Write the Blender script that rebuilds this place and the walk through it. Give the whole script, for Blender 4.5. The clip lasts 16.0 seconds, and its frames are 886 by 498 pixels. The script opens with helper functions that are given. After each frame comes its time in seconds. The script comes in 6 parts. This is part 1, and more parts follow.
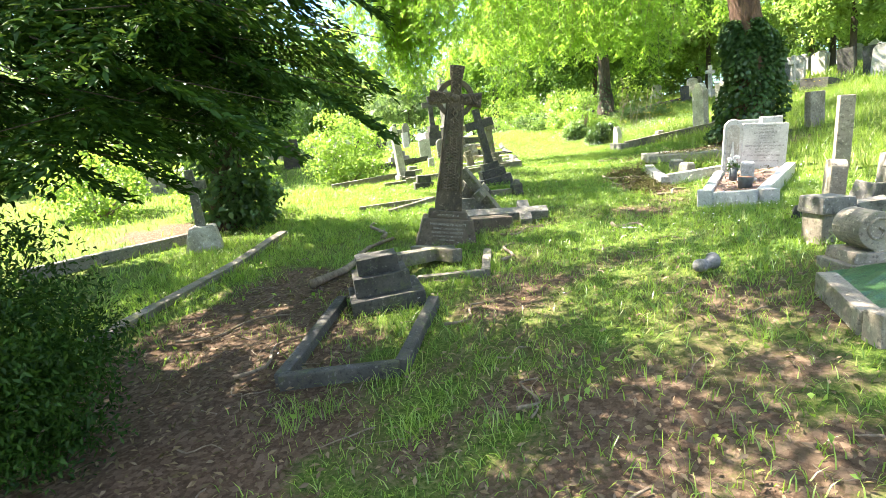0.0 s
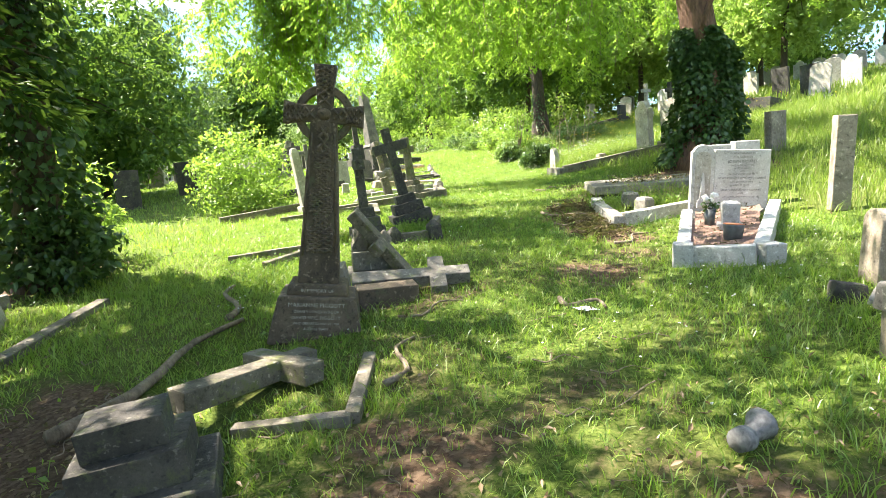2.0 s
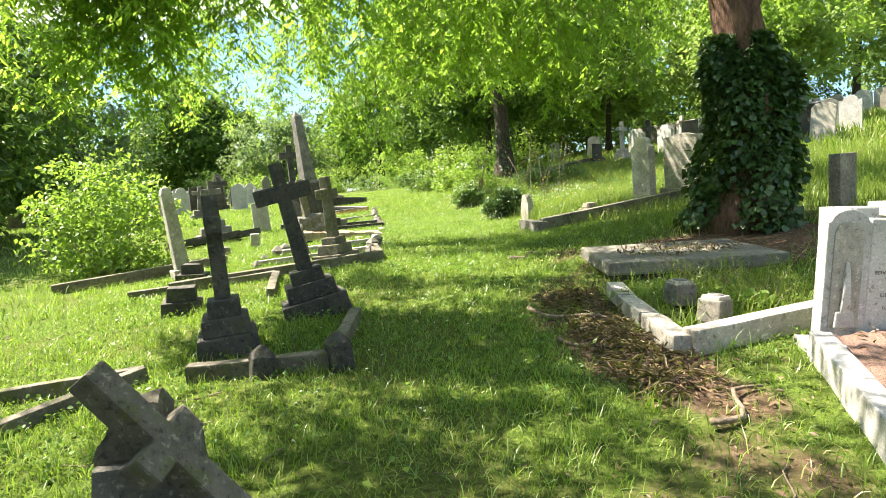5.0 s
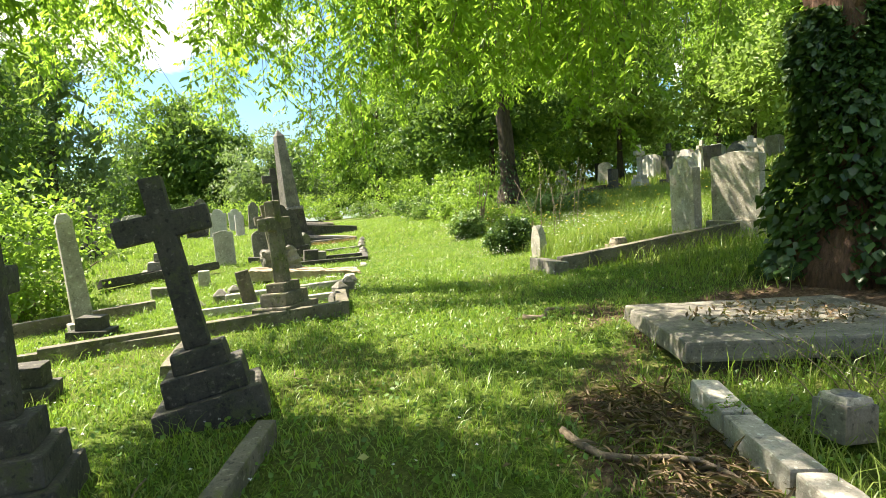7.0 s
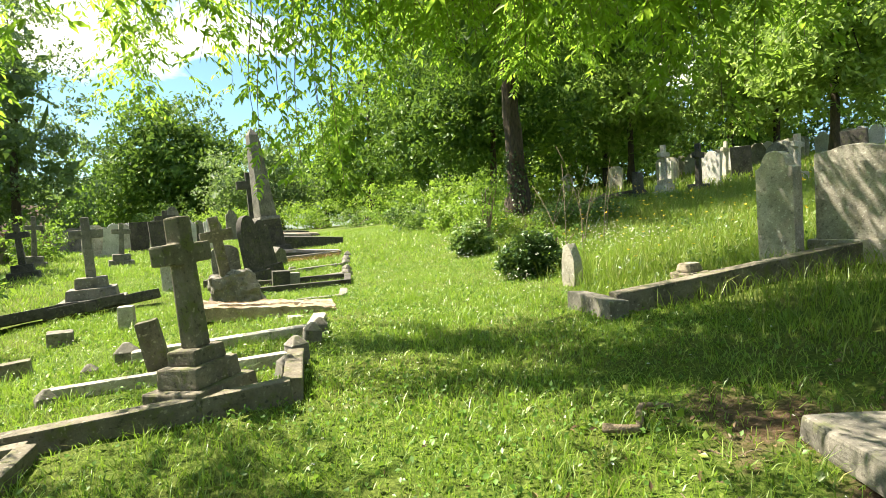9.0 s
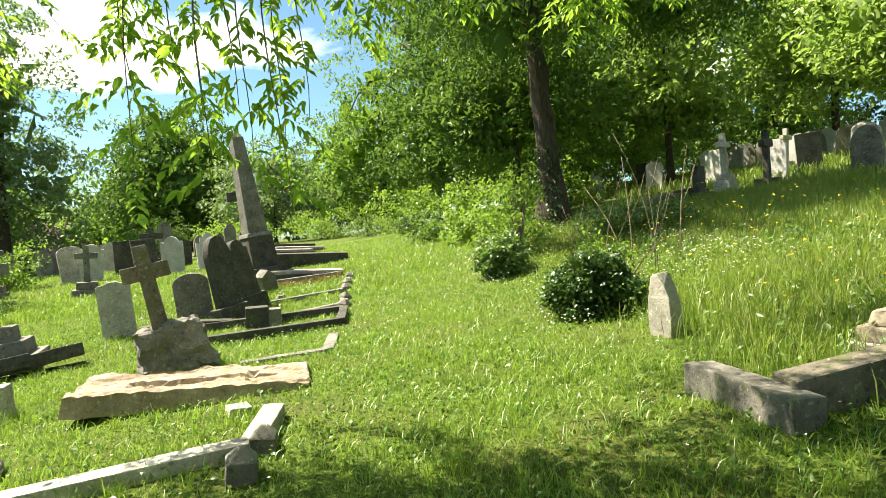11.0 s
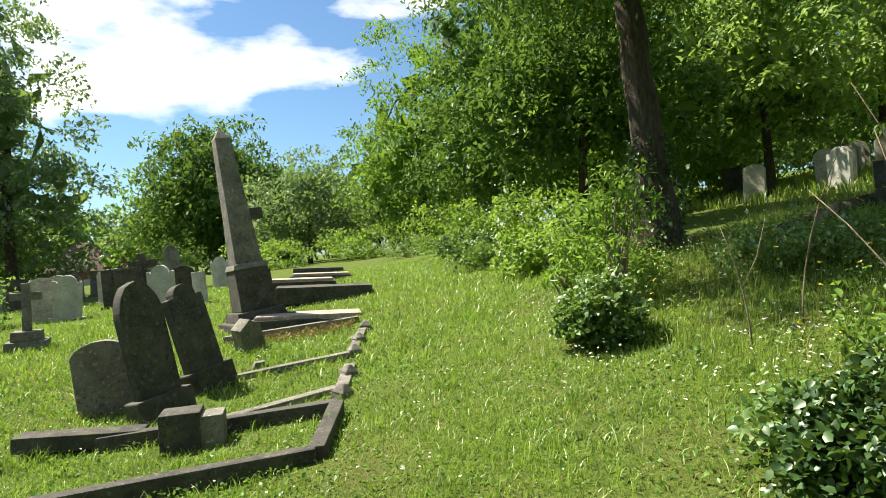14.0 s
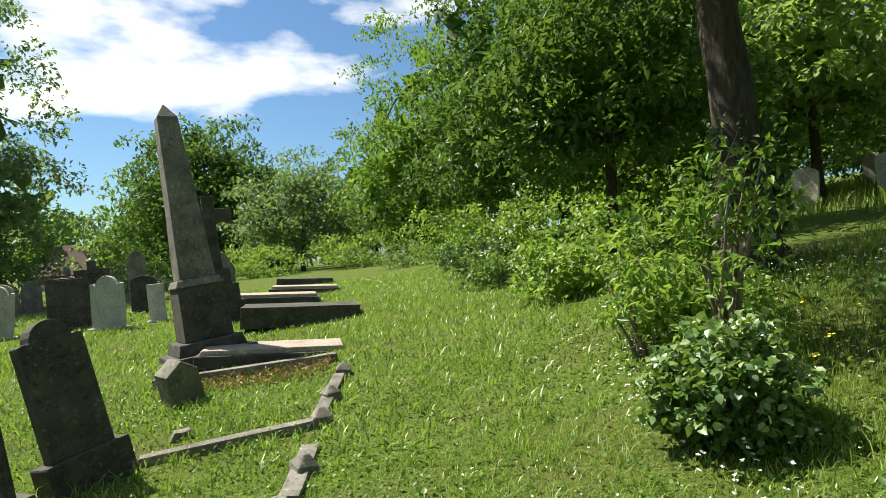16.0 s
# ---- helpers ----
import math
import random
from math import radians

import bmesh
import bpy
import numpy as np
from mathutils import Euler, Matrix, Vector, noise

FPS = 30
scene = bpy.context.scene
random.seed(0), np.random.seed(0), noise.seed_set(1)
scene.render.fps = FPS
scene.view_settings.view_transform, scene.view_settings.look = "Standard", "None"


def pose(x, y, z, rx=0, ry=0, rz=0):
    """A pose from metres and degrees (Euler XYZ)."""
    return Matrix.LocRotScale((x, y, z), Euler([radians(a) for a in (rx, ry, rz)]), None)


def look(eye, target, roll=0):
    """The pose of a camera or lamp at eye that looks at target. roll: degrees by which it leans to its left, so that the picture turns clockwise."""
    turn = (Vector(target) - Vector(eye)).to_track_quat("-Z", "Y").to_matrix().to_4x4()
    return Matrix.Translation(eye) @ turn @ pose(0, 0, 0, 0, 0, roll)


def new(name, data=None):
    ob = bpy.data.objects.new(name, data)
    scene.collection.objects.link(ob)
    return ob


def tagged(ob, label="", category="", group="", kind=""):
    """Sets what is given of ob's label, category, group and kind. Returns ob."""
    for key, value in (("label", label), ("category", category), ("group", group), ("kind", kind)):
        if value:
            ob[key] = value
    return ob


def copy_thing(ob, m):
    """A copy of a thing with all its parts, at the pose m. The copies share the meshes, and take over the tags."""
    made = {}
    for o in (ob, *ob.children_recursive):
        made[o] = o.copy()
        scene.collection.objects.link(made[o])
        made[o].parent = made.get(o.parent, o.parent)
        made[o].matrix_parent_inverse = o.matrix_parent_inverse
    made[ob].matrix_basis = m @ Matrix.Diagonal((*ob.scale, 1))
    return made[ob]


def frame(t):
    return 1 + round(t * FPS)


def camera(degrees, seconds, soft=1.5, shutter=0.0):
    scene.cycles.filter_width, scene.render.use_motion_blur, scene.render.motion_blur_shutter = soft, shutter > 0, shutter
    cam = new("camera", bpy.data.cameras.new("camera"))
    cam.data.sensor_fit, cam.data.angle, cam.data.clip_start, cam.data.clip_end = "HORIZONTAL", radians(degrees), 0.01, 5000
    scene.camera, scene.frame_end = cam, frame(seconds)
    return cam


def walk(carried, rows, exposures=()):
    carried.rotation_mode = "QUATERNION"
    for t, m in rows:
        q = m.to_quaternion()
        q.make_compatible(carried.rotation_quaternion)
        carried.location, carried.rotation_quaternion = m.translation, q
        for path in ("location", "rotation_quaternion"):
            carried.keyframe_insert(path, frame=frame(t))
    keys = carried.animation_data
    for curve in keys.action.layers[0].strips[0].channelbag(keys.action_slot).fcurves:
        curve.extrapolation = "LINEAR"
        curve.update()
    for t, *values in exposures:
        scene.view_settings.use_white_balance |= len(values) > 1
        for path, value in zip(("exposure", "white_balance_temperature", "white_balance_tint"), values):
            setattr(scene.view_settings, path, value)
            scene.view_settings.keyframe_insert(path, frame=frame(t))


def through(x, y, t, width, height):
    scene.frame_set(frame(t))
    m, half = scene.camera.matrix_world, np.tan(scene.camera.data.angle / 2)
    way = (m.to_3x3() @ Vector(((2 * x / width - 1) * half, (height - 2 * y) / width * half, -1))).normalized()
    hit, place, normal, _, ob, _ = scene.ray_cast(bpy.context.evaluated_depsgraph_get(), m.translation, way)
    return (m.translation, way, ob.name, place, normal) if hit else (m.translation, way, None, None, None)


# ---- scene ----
cam = camera(74.7, 16.0, soft=0.6)
PATH = [
    (0, (0.022, -0.225, 1.813), (0.0, 1.741, 1.449), -3.0),
    (0.5, (0.137, 0.321, 1.833), (0.169, 2.289, 1.479), -2.9),
    (1, (0.306, 0.931, 1.83), (0.399, 2.898, 1.483), -2.9),
    (1.5, (0.447, 1.52, 1.859), (0.592, 3.486, 1.522), -2.8),
    (2, (0.577, 2.045, 1.938), (0.768, 4.011, 1.62), -2.9),
    (2.5, (0.769, 2.622, 2.005), (1.002, 4.584, 1.694), -3.0),
    (3, (0.877, 3.237, 2.026), (1.149, 5.196, 1.732), -3.0),
    (3.5, (1.02, 3.762, 2.027), (1.312, 5.722, 1.758), -2.8),
    (4, (1.117, 4.388, 2.096), (1.435, 6.347, 1.851), -2.6),
    (4.2, (1.119, 4.639, 2.107), (1.447, 6.597, 1.868), -2.4),
    (6.3, (1.66, 6.74, 2.047), (2.012, 8.705, 1.92), -0.9),
    (6.5, (1.715, 6.969, 2.064), (2.067, 8.934, 1.944), -0.9),
    (7, (1.775, 7.564, 2.117), (2.121, 9.531, 2.011), -1.0),
    (7.5, (1.836, 8.119, 2.125), (2.182, 10.087, 2.025), -1.0),
    (8, (1.867, 8.738, 2.153), (2.227, 10.703, 2.063), -0.8),
    (8.5, (1.916, 9.283, 2.22), (2.28, 11.248, 2.133), -0.9),
    (9, (2.069, 9.866, 2.247), (2.437, 11.83, 2.162), -1.1),
    (9.2, (2.099, 10.082, 2.267), (2.469, 12.046, 2.186), -1.1),
    (11.3, (2.538, 12.618, 2.428), (2.829, 14.595, 2.361), -3.3),
    (11.5, (2.586, 12.853, 2.415), (2.865, 14.833, 2.351), -3.5),
    (12, (2.654, 13.444, 2.481), (2.914, 15.427, 2.429), -3.2),
    (12.5, (2.658, 14.021, 2.549), (2.888, 16.008, 2.508), -3.3),
    (13, (2.787, 14.669, 2.555), (2.986, 16.659, 2.528), -3.1),
    (13.5, (2.829, 15.229, 2.585), (3.007, 17.221, 2.565), -3.3),
    (14, (2.881, 15.798, 2.656), (3.045, 17.791, 2.643), -3.4),
    (14.5, (2.92, 16.392, 2.65), (3.09, 18.384, 2.639), -3.2),
    (15, (2.897, 16.942, 2.659), (3.066, 18.935, 2.65), -2.8),
    (15.5, (2.916, 17.492, 2.66), (3.081, 19.486, 2.666), -2.7),
    (16, (2.97, 18.068, 2.75), (3.139, 20.061, 2.761), -2.6),
]
from mathutils.bvhtree import BVHTree

SUN_TO = Vector((-0.66, 0.38, 1.1)).normalized()
EXPOSURES = [(0, 3.1, 6900, 15), (1, 2.9, 6900, 15), (2, 2.65, 7000, 15), (4, 2.3, 7100, 15), (7, 1.95, 7400, 12), (9, 1.85, 7500, 10), (12, 1.6, 7450, 9), (14, 1.25, 7150, 9), (16, 0.95, 6900, 9)]
walk(cam, [(t, look(eye, target, roll)) for t, eye, target, roll in PATH], EXPOSURES)

# ---- world and sun ----
world = bpy.data.worlds.new("world")
scene.world = world
world.use_nodes = True
wt = world.node_tree
for n in list(wt.nodes):
    wt.nodes.remove(n)
sky = wt.nodes.new("ShaderNodeTexSky")
sky.sky_type, sky.sun_disc = "NISHITA", False
sky.sun_elevation = math.asin(SUN_TO.z)
sky.sun_rotation = math.atan2(SUN_TO.x, SUN_TO.y)
sky.dust_density, sky.air_density, sky.ozone_density = 0.5, 1.1, 2.0
coord = wt.nodes.new("ShaderNodeTexCoord")
stretch = wt.nodes.new("ShaderNodeMapping")
stretch.inputs["Scale"].default_value = (1.0, 1.0, 2.6)
stretch.inputs["Location"].default_value = (0.35, 0.1, 0.0)
puffs = wt.nodes.new("ShaderNodeTexNoise")
puffs.inputs["Scale"].default_value, puffs.inputs["Detail"].default_value = 2.3, 7
puffs.inputs["Roughness"].default_value = 0.52
edge = wt.nodes.new("ShaderNodeMapRange")
edge.inputs["From Min"].default_value, edge.inputs["From Max"].default_value = 0.53, 0.63
cloudmix = wt.nodes.new("ShaderNodeMix")
cloudmix.data_type = "RGBA"
cloudmix.inputs["B"].default_value = (13.5, 13.6, 13.8, 1)
skybg = wt.nodes.new("ShaderNodeBackground")
skybg.inputs["Strength"].default_value = 0.056
skyout = wt.nodes.new("ShaderNodeOutputWorld")
wt.links.new(coord.outputs["Generated"], stretch.inputs["Vector"])
wt.links.new(stretch.outputs["Vector"], puffs.inputs["Vector"])
wt.links.new(puffs.outputs["Fac"], edge.inputs["Value"])
wt.links.new(edge.outputs["Result"], cloudmix.inputs["Factor"])
deep = wt.nodes.new("ShaderNodeMix")
deep.data_type, deep.blend_type = "RGBA", "MULTIPLY"
deep.inputs["Factor"].default_value = 1.0
deep.inputs["B"].default_value = (0.74, 1.02, 1.24, 1)
wt.links.new(sky.outputs["Color"], deep.inputs["A"])
wt.links.new(deep.outputs["Result"], cloudmix.inputs["A"])
wt.links.new(cloudmix.outputs["Result"], skybg.inputs["Color"])
wt.links.new(skybg.outputs["Background"], skyout.inputs["Surface"])
sun = new("sun", bpy.data.lights.new("sun", "SUN"))
sun.data.energy, sun.data.angle, sun.data.color = 5.0, radians(0.55), (1.0, 0.95, 0.86)
sun.matrix_world = look((0, 0, 40), Vector((0, 0, 40)) - SUN_TO)

# ---- materials ----
def node(tree, kind, **values):
    n = tree.nodes.new("ShaderNode" + kind)
    for key, value in values.items():
        n.inputs[key.replace("_", " ")].default_value = value
    return n


def ramp(tree, source, stops):
    r = tree.nodes.new("ShaderNodeValToRGB")
    while len(r.color_ramp.elements) < len(stops):
        r.color_ramp.elements.new(0.5)
    for e, (at, colour) in zip(r.color_ramp.elements, stops):
        e.position, e.color = at, (*colour, 1)
    tree.links.new(source, r.inputs["Fac"])
    return r.outputs["Color"]


def mixed(tree, fac, a, b):
    m = tree.nodes.new("ShaderNodeMix")
    m.data_type = "RGBA"
    for sock, value in (("Factor", fac), ("A", a), ("B", b)):
        if isinstance(value, (tuple, float, int)):
            m.inputs[sock].default_value = (*value, 1) if isinstance(value, tuple) else value
        else:
            tree.links.new(value, m.inputs[sock])
    return m.outputs["Result"]


def blank(name):
    m = bpy.data.materials.new(name)
    m.use_nodes = True
    t = m.node_tree
    return m, t, t.nodes["Principled BSDF"]


def stone_material(name, pale, dark, growth, spots=0.5, rough=0.9, grit=60.0, depth=0.35):
    """Weathered stone: a grain, broad stains and patches of lichen or moss."""
    m, t, p = blank(name)
    c = node(t, "TexCoord")
    info = node(t, "ObjectInfo")
    shift = node(t, "VectorMath")
    shift.operation = "ADD"
    t.links.new(c.outputs["Object"], shift.inputs[0])
    t.links.new(info.outputs["Random"], shift.inputs[1])
    broad = node(t, "TexNoise", Scale=3.2, Detail=6.0, Roughness=0.62)
    fine = node(t, "TexNoise", Scale=grit, Detail=4.0, Roughness=0.7)
    moss = node(t, "TexNoise", Scale=7.5, Detail=8.0, Roughness=0.72)
    for n in (broad, fine, moss):
        t.links.new(shift.outputs["Vector"], n.inputs["Vector"])
    body = ramp(t, broad.outputs["Fac"], [(0.3, dark), (0.66, pale)])
    grain = ramp(t, fine.outputs["Fac"], [(0.3, (0.72, 0.72, 0.72)), (0.7, (1.12, 1.12, 1.12))])
    mul = t.nodes.new("ShaderNodeMix")
    mul.data_type, mul.blend_type = "RGBA", "MULTIPLY"
    mul.inputs["Factor"].default_value = 1.0
    t.links.new(body, mul.inputs["A"])
    t.links.new(grain, mul.inputs["B"])
    patch = node(t, "MapRange")
    patch.inputs["From Min"].default_value, patch.inputs["From Max"].default_value = 1.06 - spots, 1.16 - spots
    t.links.new(moss.outputs["Fac"], patch.inputs["Value"])
    crust = node(t, "TexNoise", Scale=26.0, Detail=5.0, Roughness=0.6)
    t.links.new(shift.outputs["Vector"], crust.inputs["Vector"])
    fleck = node(t, "MapRange")
    fleck.inputs["From Min"].default_value, fleck.inputs["From Max"].default_value, fleck.inputs["To Max"].default_value = 0.6, 0.66, 0.7
    t.links.new(crust.outputs["Fac"], fleck.inputs["Value"])
    pitted = node(t, "MapRange")
    pitted.inputs["From Min"].default_value, pitted.inputs["From Max"].default_value, pitted.inputs["To Max"].default_value = 0.42, 0.34, 0.75
    t.links.new(crust.outputs["Fac"], pitted.inputs["Value"])
    grown = mixed(t, patch.outputs["Result"], mul.outputs["Result"], growth)
    sooty = mixed(t, pitted.outputs["Result"], grown, tuple(v * 0.55 for v in dark))
    t.links.new(mixed(t, fleck.outputs["Result"], sooty, tuple(min(0.7, v * 1.45 + 0.02) for v in pale)), p.inputs["Base Color"])
    p.inputs["Roughness"].default_value = rough
    bump = node(t, "Bump", Strength=depth * 1.5, Distance=0.008)
    add = node(t, "Math")
    add.operation = "ADD"
    t.links.new(fine.outputs["Fac"], add.inputs[0])
    t.links.new(moss.outputs["Fac"], add.inputs[1])
    t.links.new(add.outputs["Value"], bump.inputs["Height"])
    t.links.new(bump.outputs["Normal"], p.inputs["Normal"])
    return m


def plain(name, colour, rough=0.7, metal=0.0, vary=0.25, scale=25.0):
    m, t, p = blank(name)
    c = node(t, "TexCoord")
    n = node(t, "TexNoise", Scale=scale, Detail=4.0)
    t.links.new(c.outputs["Object"], n.inputs["Vector"])
    lo, hi = tuple(v * (1 - vary) for v in colour), tuple(min(1, v * (1 + vary)) for v in colour)
    t.links.new(ramp(t, n.outputs["Fac"], [(0.3, lo), (0.7, hi)]), p.inputs["Base Color"])
    p.inputs["Roughness"].default_value, p.inputs["Metallic"].default_value = rough, metal
    return m


def leaf_material(name, low, high, glow=0.45, gloss=0.04, odd=None, through=0.7, patch=None):
    """Leaves that let light through; each leaf takes its own green."""
    m, t, p = blank(name)
    t.nodes.remove(p)
    geo = node(t, "NewGeometry")
    stops = [(0.0, low), (0.85, high)] + ([(1.0, odd)] if odd else [])
    colour = ramp(t, geo.outputs["Random Per Island"], stops)
    if patch:
        lie = node(t, "TexNoise", Scale=1.6, Detail=5.0, Roughness=0.65)
        t.links.new(geo.outputs["Position"], lie.inputs["Vector"])
        colour = mixed(t, ramp(t, lie.outputs["Fac"], [(0.36, (0.75, 0.75, 0.75)), (0.5, (0, 0, 0))]), colour, patch)
    diff = node(t, "BsdfDiffuse")
    trans = node(t, "BsdfTranslucent")
    warm = mixed(t, through, colour, (0.34, 0.55, 0.06))
    shine = node(t, "BsdfGlossy", Roughness=0.42)
    shine.inputs["Color"].default_value = (0.85, 0.9, 0.85, 1)
    t.links.new(colour, diff.inputs["Color"])
    t.links.new(warm, trans.inputs["Color"])
    one = node(t, "MixShader", Fac=glow)
    two = node(t, "MixShader", Fac=gloss)
    t.links.new(diff.outputs[0], one.inputs[1])
    t.links.new(trans.outputs[0], one.inputs[2])
    t.links.new(one.outputs[0], two.inputs[1])
    t.links.new(shine.outputs[0], two.inputs[2])
    t.links.new(two.outputs[0], t.nodes["Material Output"].inputs["Surface"])
    return m


def bark_material(name, dark, pale):
    m, t, p = blank(name)
    c = node(t, "TexCoord")
    s = node(t, "Mapping")
    s.inputs["Scale"].default_value = (9, 9, 2.2)
    n = node(t, "TexNoise", Scale=2.2, Detail=8.0, Roughness=0.7)
    t.links.new(c.outputs["Object"], s.inputs["Vector"])
    t.links.new(s.outputs["Vector"], n.inputs["Vector"])
    t.links.new(ramp(t, n.outputs["Fac"], [(0.32, dark), (0.68, pale)]), p.inputs["Base Color"])
    p.inputs["Roughness"].default_value = 0.95
    b = node(t, "Bump", Strength=0.9, Distance=0.03)
    t.links.new(n.outputs["Fac"], b.inputs["Height"])
    t.links.new(b.outputs["Normal"], p.inputs["Normal"])
    return m


def ground_material():
    m, t, p = blank("turf and bare earth")
    c = node(t, "NewGeometry")
    bare = t.nodes.new("ShaderNodeAttribute")
    bare.attribute_name = "bare"
    big = node(t, "TexNoise", Scale=0.9, Detail=6.0, Roughness=0.6)
    fine = node(t, "TexNoise", Scale=38.0, Detail=6.0, Roughness=0.75)
    chips = node(t, "TexVoronoi", Scale=34.0, Randomness=1.0)
    for n in (big, fine, chips):
        t.links.new(c.outputs["Position"], n.inputs["Vector"])
    turf = ramp(t, fine.outputs["Fac"], [(0.32, (0.02, 0.036, 0.008)), (0.5, (0.075, 0.125, 0.02)), (0.68, (0.19, 0.25, 0.055))])
    dry = ramp(t, fine.outputs["Fac"], [(0.3, (0.045, 0.06, 0.014)), (0.7, (0.15, 0.165, 0.05))])
    green = mixed(t, ramp(t, big.outputs["Fac"], [(0.42, (0, 0, 0)), (0.68, (1, 1, 1))]), turf, dry)
    soil = ramp(t, fine.outputs["Fac"], [(0.25, (0.035, 0.022, 0.014)), (0.55, (0.10, 0.066, 0.042)), (0.8, (0.19, 0.14, 0.095))])
    litter = mixed(t, ramp(t, chips.outputs["Color"], [(0.45, (0, 0, 0)), (0.9, (0.7, 0.7, 0.7))]), soil, (0.2, 0.145, 0.1))
    soft = node(t, "Math")
    soft.operation = "ADD"
    t.links.new(bare.outputs["Fac"], soft.inputs[0])
    wob = node(t, "MapRange")
    wob.inputs["To Min"].default_value, wob.inputs["To Max"].default_value = -0.35, 0.35
    t.links.new(fine.outputs["Fac"], wob.inputs["Value"])
    t.links.new(wob.outputs["Result"], soft.inputs[1])
    cut = node(t, "MapRange")
    cut.inputs["From Min"].default_value, cut.inputs["From Max"].default_value = 0.35, 0.6
    t.links.new(soft.outputs["Value"], cut.inputs["Value"])
    t.links.new(mixed(t, cut.outputs["Result"], green, litter), p.inputs["Base Color"])
    p.inputs["Roughness"].default_value = 1.0
    p.inputs["Specular IOR Level"].default_value = 0.1
    b = node(t, "Bump", Strength=0.8, Distance=0.03)
    t.links.new(fine.outputs["Fac"], b.inputs["Height"])
    t.links.new(b.outputs["Normal"], p.inputs["Normal"])
    return m


GREY_STONE = stone_material("grey weathered stone", (0.25, 0.235, 0.2), (0.09, 0.085, 0.073), (0.16, 0.17, 0.09), 0.5)
BROWN_STONE = stone_material("brown sandstone", (0.15, 0.115, 0.078), (0.055, 0.042, 0.03), (0.1, 0.1, 0.055), 0.5)
SANDSTONE = stone_material("buff sandstone", (0.36, 0.31, 0.235), (0.17, 0.14, 0.105), (0.14, 0.14, 0.08), 0.5)
# Dark stone, its colour deepened further for the shade on backlit faces.
DARK_STONE = stone_material("dark stone deepened for shade", (0.095, 0.088, 0.074), (0.026, 0.025, 0.022), (0.075, 0.085, 0.04), 0.52)
PALE_STONE = stone_material("pale limestone", (0.52, 0.49, 0.42), (0.27, 0.25, 0.21), (0.22, 0.23, 0.15), 0.45)
WHITE_MARBLE = stone_material("white marble", (0.58, 0.57, 0.54), (0.36, 0.35, 0.325), (0.36, 0.36, 0.3), 0.42, 0.6, 90.0, 0.12)
MOSSY_STONE = stone_material("mossy stone", (0.22, 0.195, 0.15), (0.075, 0.068, 0.05), (0.11, 0.12, 0.045), 0.54)
OCHRE_SLAB = stone_material("ochre weathered slab", (0.46, 0.37, 0.27), (0.2, 0.145, 0.095), (0.22, 0.18, 0.06), 0.5)
PINK_GRANITE = stone_material("pinkish slab", (0.46, 0.37, 0.31), (0.29, 0.24, 0.2), (0.2, 0.19, 0.13), 0.45)
GREY_MARBLE = stone_material("grey-white marble", (0.48, 0.48, 0.47), (0.3, 0.3, 0.29), (0.3, 0.31, 0.25), 0.42, 0.6, 90.0, 0.12)
LETTERING = plain("worn inscription", (0.33, 0.31, 0.26), 0.9, 0, 0.6, 30.0)
BLACK_LETTERS = plain("dark lead lettering", (0.16, 0.155, 0.15), 0.7)
GRAVEL = plain("reddish bark chips", (0.16, 0.1, 0.075), 0.95, 0, 0.75, 130.0)
POT_GREY = plain("grey plastic pot", (0.1, 0.115, 0.12), 0.5)
TERRACOTTA = plain("terracotta inside of a pot", (0.4, 0.13, 0.06), 0.8)
METAL = plain("dull zinc", (0.16, 0.16, 0.155), 0.7, 0.1, 0.5, 40.0)
GREEN_BED = plain("green of low plants", (0.035, 0.09, 0.025), 0.4, 0, 0.7, 110.0)
PAPER = plain("white paper", (0.8, 0.8, 0.78), 0.8, 0, 0.08)
WHITE_PETAL = plain("white petals", (0.8, 0.78, 0.74), 0.7, 0, 0.08)
YELLOW_PETAL = plain("yellow petals", (0.75, 0.55, 0.03), 0.6, 0, 0.15)
TWIG = bark_material("twig bark", (0.1, 0.075, 0.05), (0.3, 0.24, 0.17))
CHIP = leaf_material("dead leaves and chips", (0.06, 0.037, 0.022), (0.23, 0.16, 0.1), 0.1, 0.02)
CUTTINGS = leaf_material("dried cuttings", (0.16, 0.07, 0.03), (0.36, 0.2, 0.1), 0.1, 0.03)
BARK = bark_material("brown furrowed bark", (0.025, 0.018, 0.012), (0.1, 0.074, 0.05))
RED_BARK = bark_material("reddish bark", (0.04, 0.02, 0.013), (0.18, 0.1, 0.065))
GROUND = ground_material()
CLOVER = leaf_material("clover and small weeds", (0.035, 0.1, 0.015), (0.12, 0.24, 0.045), 0.3, 0.03)
GRASS = leaf_material("grass blades", (0.075, 0.16, 0.016), (0.25, 0.37, 0.05), 0.4, 0.05, (0.34, 0.3, 0.12), patch=(0.055, 0.125, 0.014))
LONG_GRASS = leaf_material("long meadow grass", (0.09, 0.15, 0.022), (0.24, 0.3, 0.065), 0.4, 0.03, (0.4, 0.34, 0.16), patch=(0.06, 0.115, 0.02))
YEW = leaf_material("yew needles", (0.01, 0.03, 0.007), (0.034, 0.085, 0.014), 0.18, 0.012, through=0.2)
IVY = leaf_material("ivy leaves", (0.018, 0.05, 0.014), (0.055, 0.12, 0.03), 0.22, 0.05, through=0.3)
IVY_PALE = leaf_material("pale bindweed and ivy leaves", (0.04, 0.1, 0.028), (0.17, 0.27, 0.08), 0.25, 0.05, (0.32, 0.38, 0.2))
ASH = leaf_material("bright ash leaves", (0.05, 0.135, 0.02), (0.18, 0.33, 0.04), 0.6, 0.025, through=0.88)
